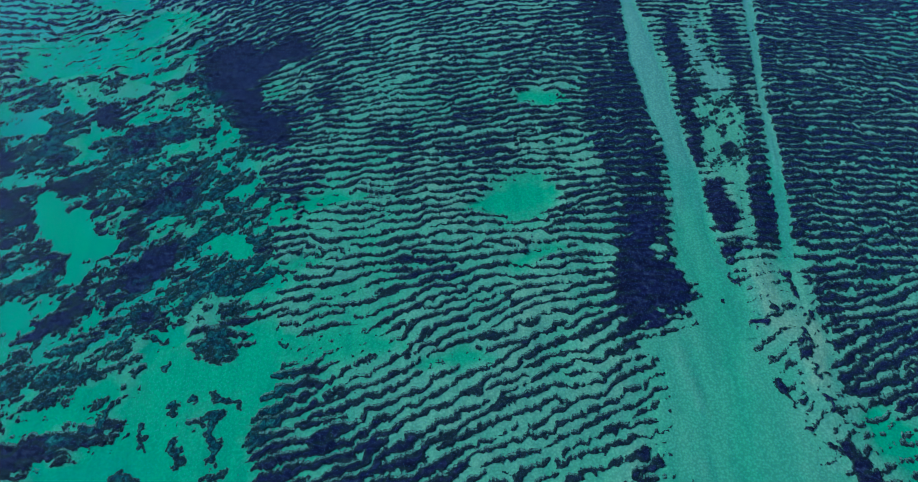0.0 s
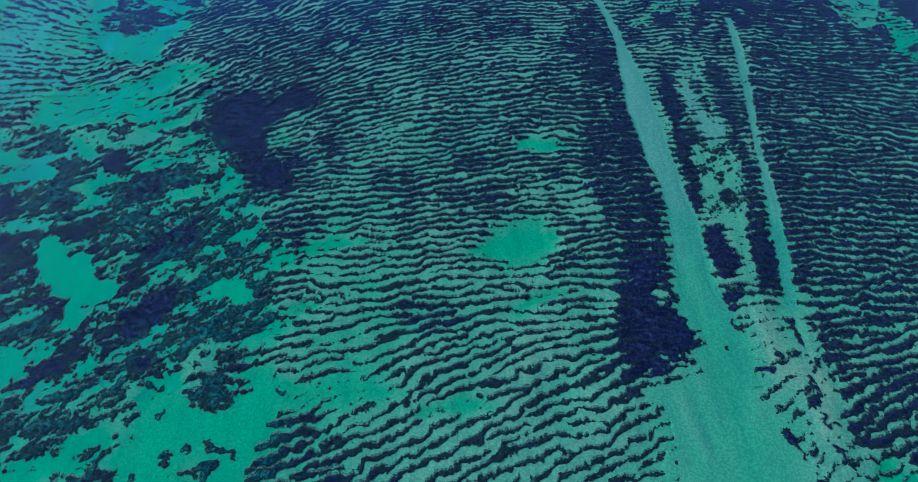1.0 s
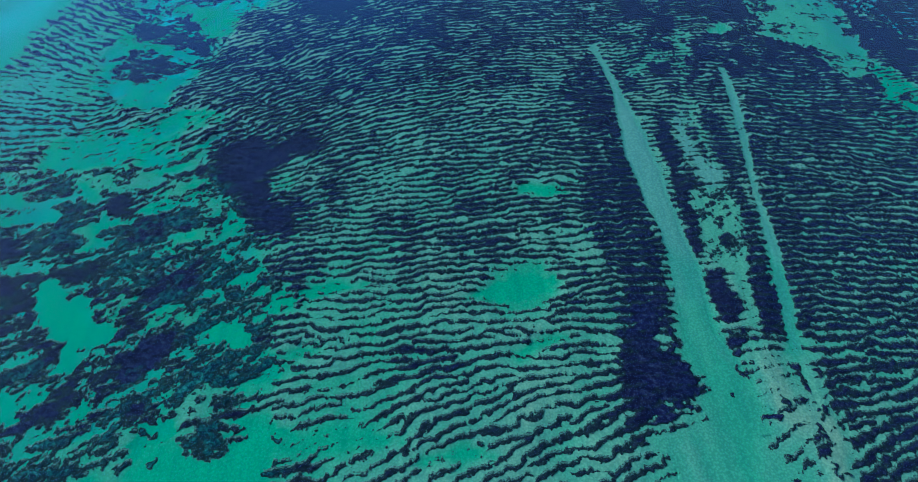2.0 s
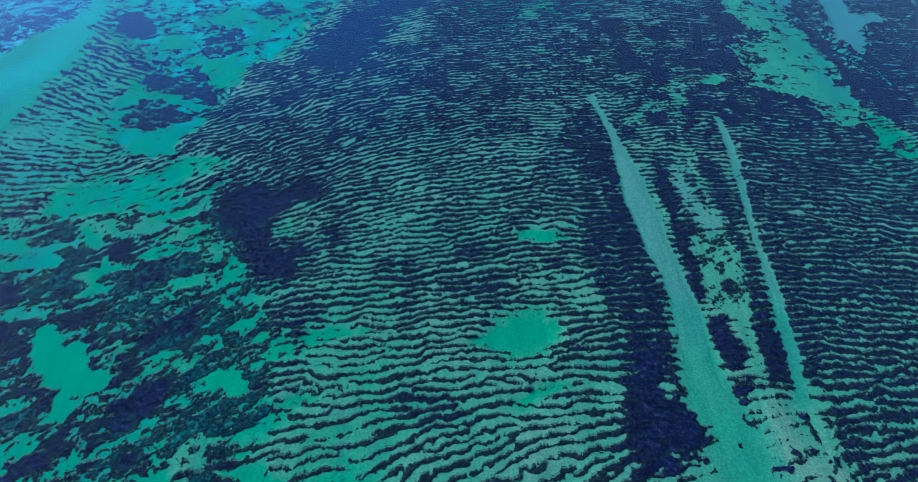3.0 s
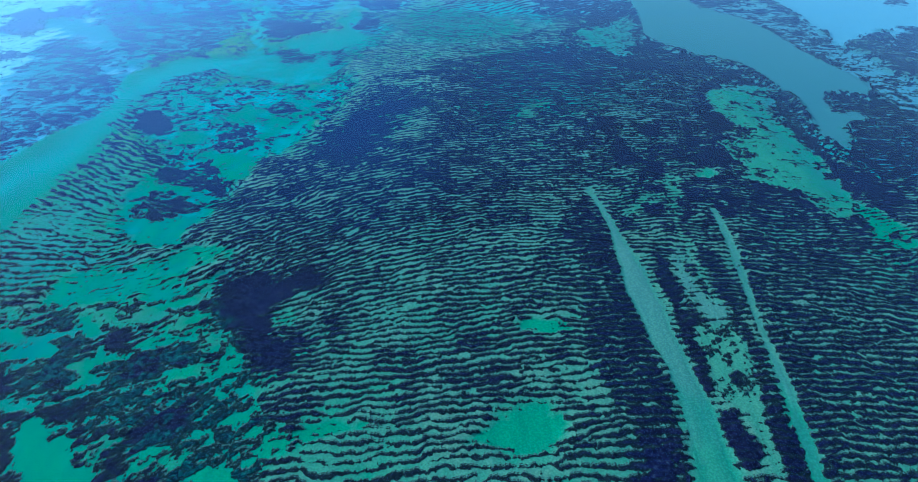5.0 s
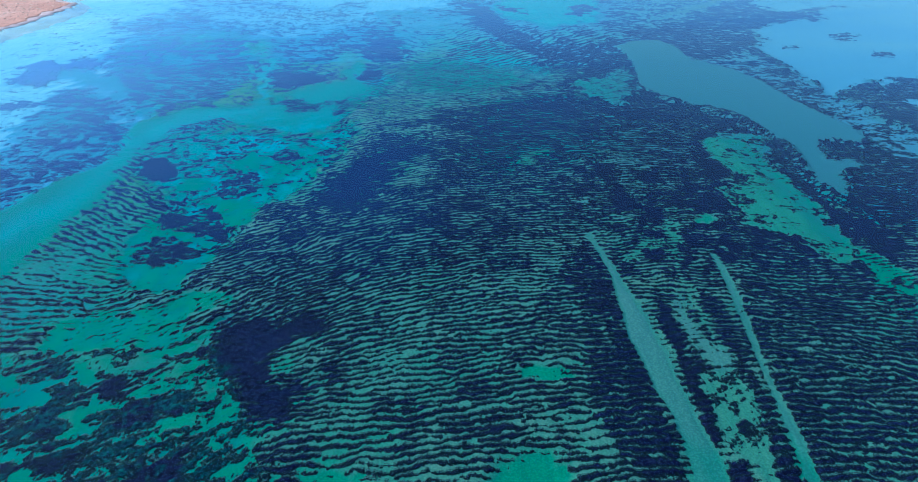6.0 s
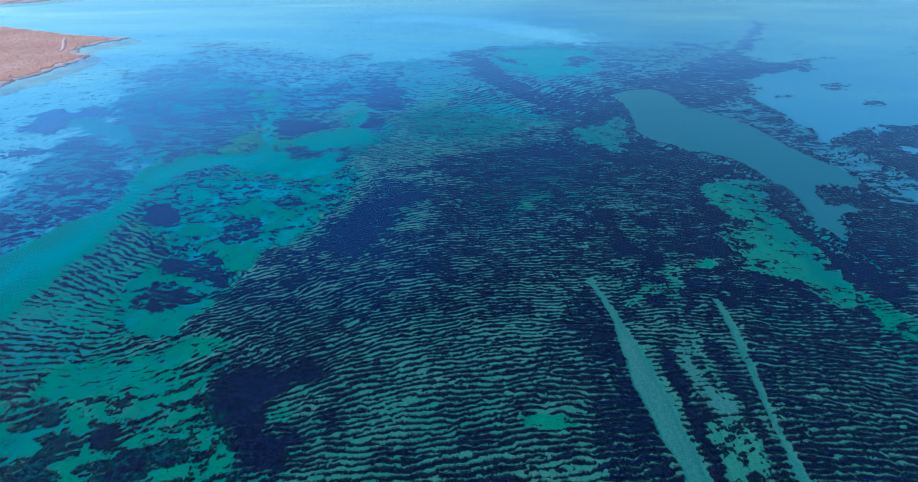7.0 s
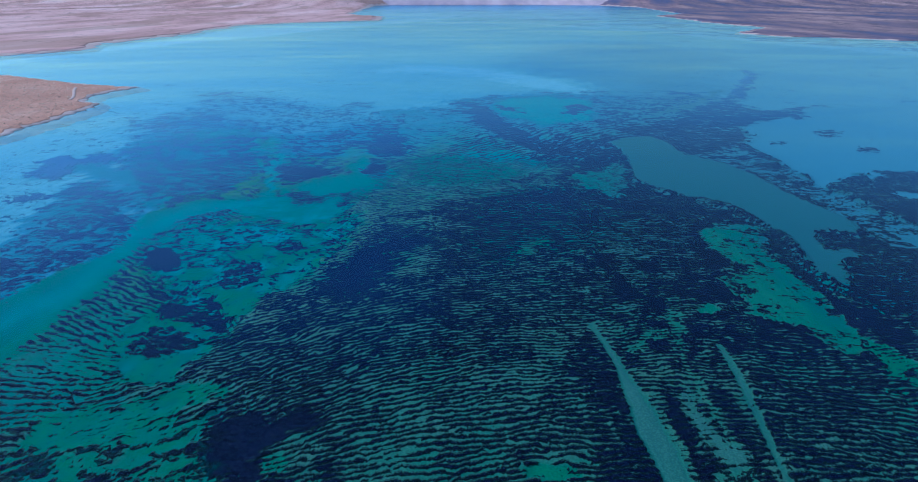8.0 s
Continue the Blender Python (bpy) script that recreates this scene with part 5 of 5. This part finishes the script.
# ---- the seagrass, in strips of ever coarser grid
FIELDS = [((-90, 90, -56, 4), 0.6), ((-76, 76, 4, 40), 0.2), ((-98, 98, 40, 80), 0.2), ((-124, 124, 80, 124), 0.24), ((-164, 164, 124, 190), 0.34), ((-252, 252, 190, 292), 0.5), ((-480, 480, 292, 502), 1.0), ((-1000, 1000, 502, 1102), 2.5), ((-4400, 4400, 1102, 5000), 14.0)]
BEDS = [("banded_seagrass", "dark violet seagrass in winding bands on pale sand"), ("mottled_seagrass", "blotches of violet seagrass and green weed on sand")]
for (x0, x1, y0, y1), cell in FIELDS:
    xs, ys = steps(x0, x1, cell), steps(y0, y1, cell)
    grow, deep, mottle, tone, shelf_haze = survey(xs, ys)
    cx, cy = np.meshgrid(xs, ys)
    tall = 0.06 + 0.14 * smooth(grow, 0, 0.5) + 0.05 * rough(cx, cy, 2.5)
    # blue haze painted on the beds grows northward, most in the west
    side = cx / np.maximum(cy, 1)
    blue = (shelf_haze + 0.42 * smooth(cy, 60, 170) * (1 - smooth(side, -0.22, 0.02))) + 0.75 * smooth(cy, 85, 165) * (1 - (0.35 * smooth(side, -0.12, 0.05) + 0.45 * smooth(side, 0.15, 0.35)) * (1 - smooth(cy, 360, 560))) + 0.5 * smooth(-side, 0.2, 0.5) * smooth(cy, 150, 280)
    # sparse blades trail off the north edge of each band
    shift = max(1, int(round(0.5 / cell)))
    trail = np.concatenate([grow[:shift], grow[:-shift]]) - 0.10 + 0.30 * rough(cx, cy, 6)
    sparse = (1 - smooth(cy, 75, 120)) * (cell < 0.5)
    reach = grow + sparse * (np.maximum(grow + 0.03, trail) - grow)
    dense = (grow + 0.15 * sparse) * (1 + 1.6 * smooth(cy, 75, 140))
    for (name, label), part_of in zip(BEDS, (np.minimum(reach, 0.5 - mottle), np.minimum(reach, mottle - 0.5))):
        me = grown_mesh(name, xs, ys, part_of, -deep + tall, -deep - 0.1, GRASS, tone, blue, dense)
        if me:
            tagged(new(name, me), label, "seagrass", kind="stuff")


# ---- bare sand: low sheets that lie on the floor of the bay
def grid_over(shape, cell):
    x0, x1, y0, y1 = shape.box()
    return steps(x0, x1, cell), steps(y0, y1, cell)


for rank, (name, label, shape) in enumerate(PATCHES):
    wide = shape.wide()
    xs, ys = grid_over(shape, min(max(0.35, wide * 0.08), 1.2))
    x, y = np.meshgrid(xs, ys)
    d, soft = shape.reach(x, y)
    deep, dull, pale = survey(xs, ys, depth_only=True)
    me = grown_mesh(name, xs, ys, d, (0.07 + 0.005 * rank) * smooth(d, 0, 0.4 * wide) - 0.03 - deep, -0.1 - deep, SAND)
    at = np.array([v.co[:2] for v in me.vertices])
    near = dull[np.searchsorted(ys, at[:, 1]).clip(0, len(ys) - 1), np.searchsorted(xs, at[:, 0]).clip(0, len(xs) - 1)]
    if name == "sand_streak":
        me.attributes.new("chalk", "FLOAT", "POINT").data.foreach_set("value", 0.65 * smooth(at[:, 1], 50, 110).astype(np.float32))
    me.attributes.new("silt_veil", "FLOAT", "POINT").data.foreach_set("value", near.astype(np.float32))
    tagged(new(name, me), label, "sand patch", group=name + "s of the bay")


def main_piece(d):
    """A field d with all but its largest hill sunk below 0."""
    inside = d > 0
    seen = np.zeros(d.shape, bool)
    seen[np.unravel_index(np.argmax(d), d.shape)] = True
    while True:
        more = seen.copy()
        more[1:] |= seen[:-1]
        more[:-1] |= seen[1:]
        more[:, 1:] |= seen[:, :-1]
        more[:, :-1] |= seen[:, 1:]
        more &= inside
        if (more == seen).all():
            return np.where(seen, d, np.minimum(d, -0.01))
        seen = more


# ---- lone clumps on the sand
for shape in CLUMPS:
    xs, ys = grid_over(shape, 0.16)
    x, y = np.meshgrid(xs, ys)
    d, soft = shape.reach(x, y)
    size = max(s[2] for s in shape.points)
    d = d / max(size, 0.5) + 0.5 * (sample(BLOT, 0.3, x * 1.6, y * 1.6) - 0.42)
    d = main_piece(d)
    deep, dull, pale = survey(xs, ys, depth_only=True)
    west = shape.points[0][0] < 0
    me = grown_mesh("seagrass_clump", xs, ys, d, 0.06 - deep + 0.14 * smooth(d, 0, 0.5), -0.1 - deep, GRASS, np.full(x.shape, float(west)), 0 * x)
    if me:
        tagged(new("seagrass_clump", me), "dark green weed clump on bare sand" if west else "violet seagrass clump on the pale streak of sand",
               "seagrass", group="clumps on the sand")

# ---- land


def land(name, outline, cell, rise, jag, material, label, beach, top=30.0, shelve=0.5, ridge=260.0, apron=0.0):
    """A piece of land over an outline, with a pale beach round it and low ground behind."""
    x0, x1 = min(p[0] for p in outline) - 90, max(p[0] for p in outline) + 90
    y0, y1 = min(p[1] for p in outline) - 90, max(p[1] for p in outline) + 90
    xs, ys = steps(x0, x1, cell), steps(y0, y1, cell)
    x, y = np.meshgrid(xs, ys)
    d = inside_of(x, y, outline) + jag * (rough(x, y, jag * 9) + 0.5 * rough(y, x, jag * 3))
    z = np.minimum(np.maximum(d, 0) * rise, top) * (0.8 + 0.5 * rough(x, y, 120)) + 0.04 * np.minimum(np.maximum(d, 0), 8) + 80 * smooth(y, 3400, 5000) * np.clip(d / ridge, 0, 1)
    z = z + 0.5 * smooth(d, 0, 6) + np.minimum(d, 0) * shelve
    shore = grown_mesh("beach", xs, ys, d + 0.4 / shelve, z, z - 0.5, BEACH)
    body = grown_mesh(name, xs, ys, d - beach * (1 + 0.8 * rough(x, y, 25)), z + 0.08, z - 0.3, material)
    ob = tagged(new(name, body), label, "land", kind="structure")
    if apron:
        # the floor of the bay shelves up to the shore
        slope = grown_mesh("shallows", xs, ys, np.minimum(d + apron, 2 - d), np.minimum(d, 0) / apron * 3.7 - 0.25, np.minimum(d, 0) / apron * 3.7 - 0.6, BEACH)
        tagged(new("shallows", slope), "sand shelving into deep water", kind="structure").parent = ob
    edge = tagged(new("beach", shore), "pale shell beach along the shore", kind="structure")
    edge.parent = ob
    return xs, ys, d, z


PENINSULA = [(-838, 772), (-502, 624), (-441, 593), (-361, 552), (-301, 534), (-308, 513), (-314, 487), (-305, 462), (-285, 446), (-282, 416),
             (-280, 387), (-283, 361), (-282, 335), (-411, 244), (-686, 225), (-869, 386)]
px, py, pd, pz = land("headland", PENINSULA, 2.5, 0.02, 5.0, SOIL, "low reddish headland with dry scrub and a pale path", 6.0, 8.0, 5.0, apron=9.0)
WEST = [(-4600, 700), (-643, 810), (-612, 861), (-575, 927), (-625, 1017), (-609, 1141), (-587, 1297), (-604, 1675), (-465, 1855), (-262, 1981), (-299, 2354),
        (-477, 2636), (-636, 4508), (-500, 5000), (-500, 5600), (-4600, 5600)]
land("west_plain", WEST, 25.0, 0.011, 20.0, PLAIN, "hazy pink salt plain behind a pale shore", 30.0, 45.0, 0.5)
EAST = [(900, 5600), (1000, 5200), (1228, 4091), (987, 2636), (788, 2419), (788, 2125), (762, 1855), (795, 1555), (627, 1338), (666, 1222), (770, 1156), (850, 1082),
        (1285, 917), (4600, 700), (4600, 5600)]
land("east_plain", EAST, 25.0, 0.011, 20.0, SCRUB, "dark scrub plain behind a pinkish beach", 8.0, 45.0, 0.5)
NORTH = [(-1600, 4700), (-700, 4780), (100, 4900), (700, 4880), (1150, 4700), (1900, 4300), (1900, 5600), (-1600, 5600)]
land("north_plain", NORTH, 25.0, 0.02, 10.0, FAR, "thin hazy strip of land on the horizon", 4.0, 10.0, ridge=320.0)


def shrub_mesh(n, spread):
    """Low rounded shrubs, each a bent dome of a few faces, standing on the headland."""
    pick = np.random.default_rng(5)
    verts, loops, at = [], [], 0
    ok = np.argwhere(pd > spread)
    for j, i in ok[pick.integers(0, len(ok), n)]:
        cx, cy, cz = px[i] + pick.uniform(-1.2, 1.2), py[j] + pick.uniform(-1.2, 1.2), pz[j, i] + 0.15
        w, h, turn = pick.uniform(0.35, 1.0), pick.uniform(0.15, 0.4), pick.uniform(0, 6.3)
        ring = [(w * pick.uniform(0.8, 1.2), turn + k * math.tau / 6) for k in range(6)]
        verts += [(cx + r * math.cos(a), cy + r * math.sin(a), cz) for r, a in ring]
        verts += [(cx + 0.75 * r * math.cos(a + 0.4), cy + 0.75 * r * math.sin(a + 0.4), cz + 0.65 * h) for r, a in ring]
        verts.append((cx + pick.uniform(-0.2, 0.2), cy, cz + h))
        for k in range(6):
            m = (k + 1) % 6
            loops += [(at + k, at + m, at + 6 + k), (at + m, at + 6 + m, at + 6 + k), (at + 6 + k, at + 6 + m, at + 12)]
        at += 13
    return mesh_of("scrub", verts, np.full(len(loops), 3), np.array(loops).ravel(), SHRUB)


tagged(new("scrub", shrub_mesh(7000, 9.0)), "low dry shrubs scattered over red soil", "shrubs", kind="stuff")


def ribbon(name, way, wide, material, label, category):
    """A worn track along a way (east, north) over the headland."""
    verts, loops = [], []
    for k, (ax, ay) in enumerate(way):
        (bx, by), (ex, ey) = way[max(k - 1, 0)], way[min(k + 1, len(way) - 1)]
        nx, ny = by - ey, ex - bx
        s = wide / math.hypot(nx, ny)
        z = pz[np.searchsorted(py, ay), np.searchsorted(px, ax)]
        verts += [(ax + nx * s, ay + ny * s, z + 0.2), (ax + nx * s * 0.8, ay + ny * s * 0.8, z + 0.45), (ax - nx * s * 0.8, ay - ny * s * 0.8, z + 0.45), (ax - nx * s, ay - ny * s, z + 0.2)]
        if k:
            o = 4 * k
            loops += [(o - 4 + i, o + i, o + 1 + i, o - 3 + i) for i in range(3)]
    return tagged(new(name, mesh_of(name, verts, np.full(len(loops), 4), np.array(loops).ravel(), material)), label, category)


ribbon("dirt_track", [(-354, 523), (-347, 509), (-333, 487), (-323, 470), (-319, 459)], 1.2, BEACH, "pale worn dirt track over red soil", "track")
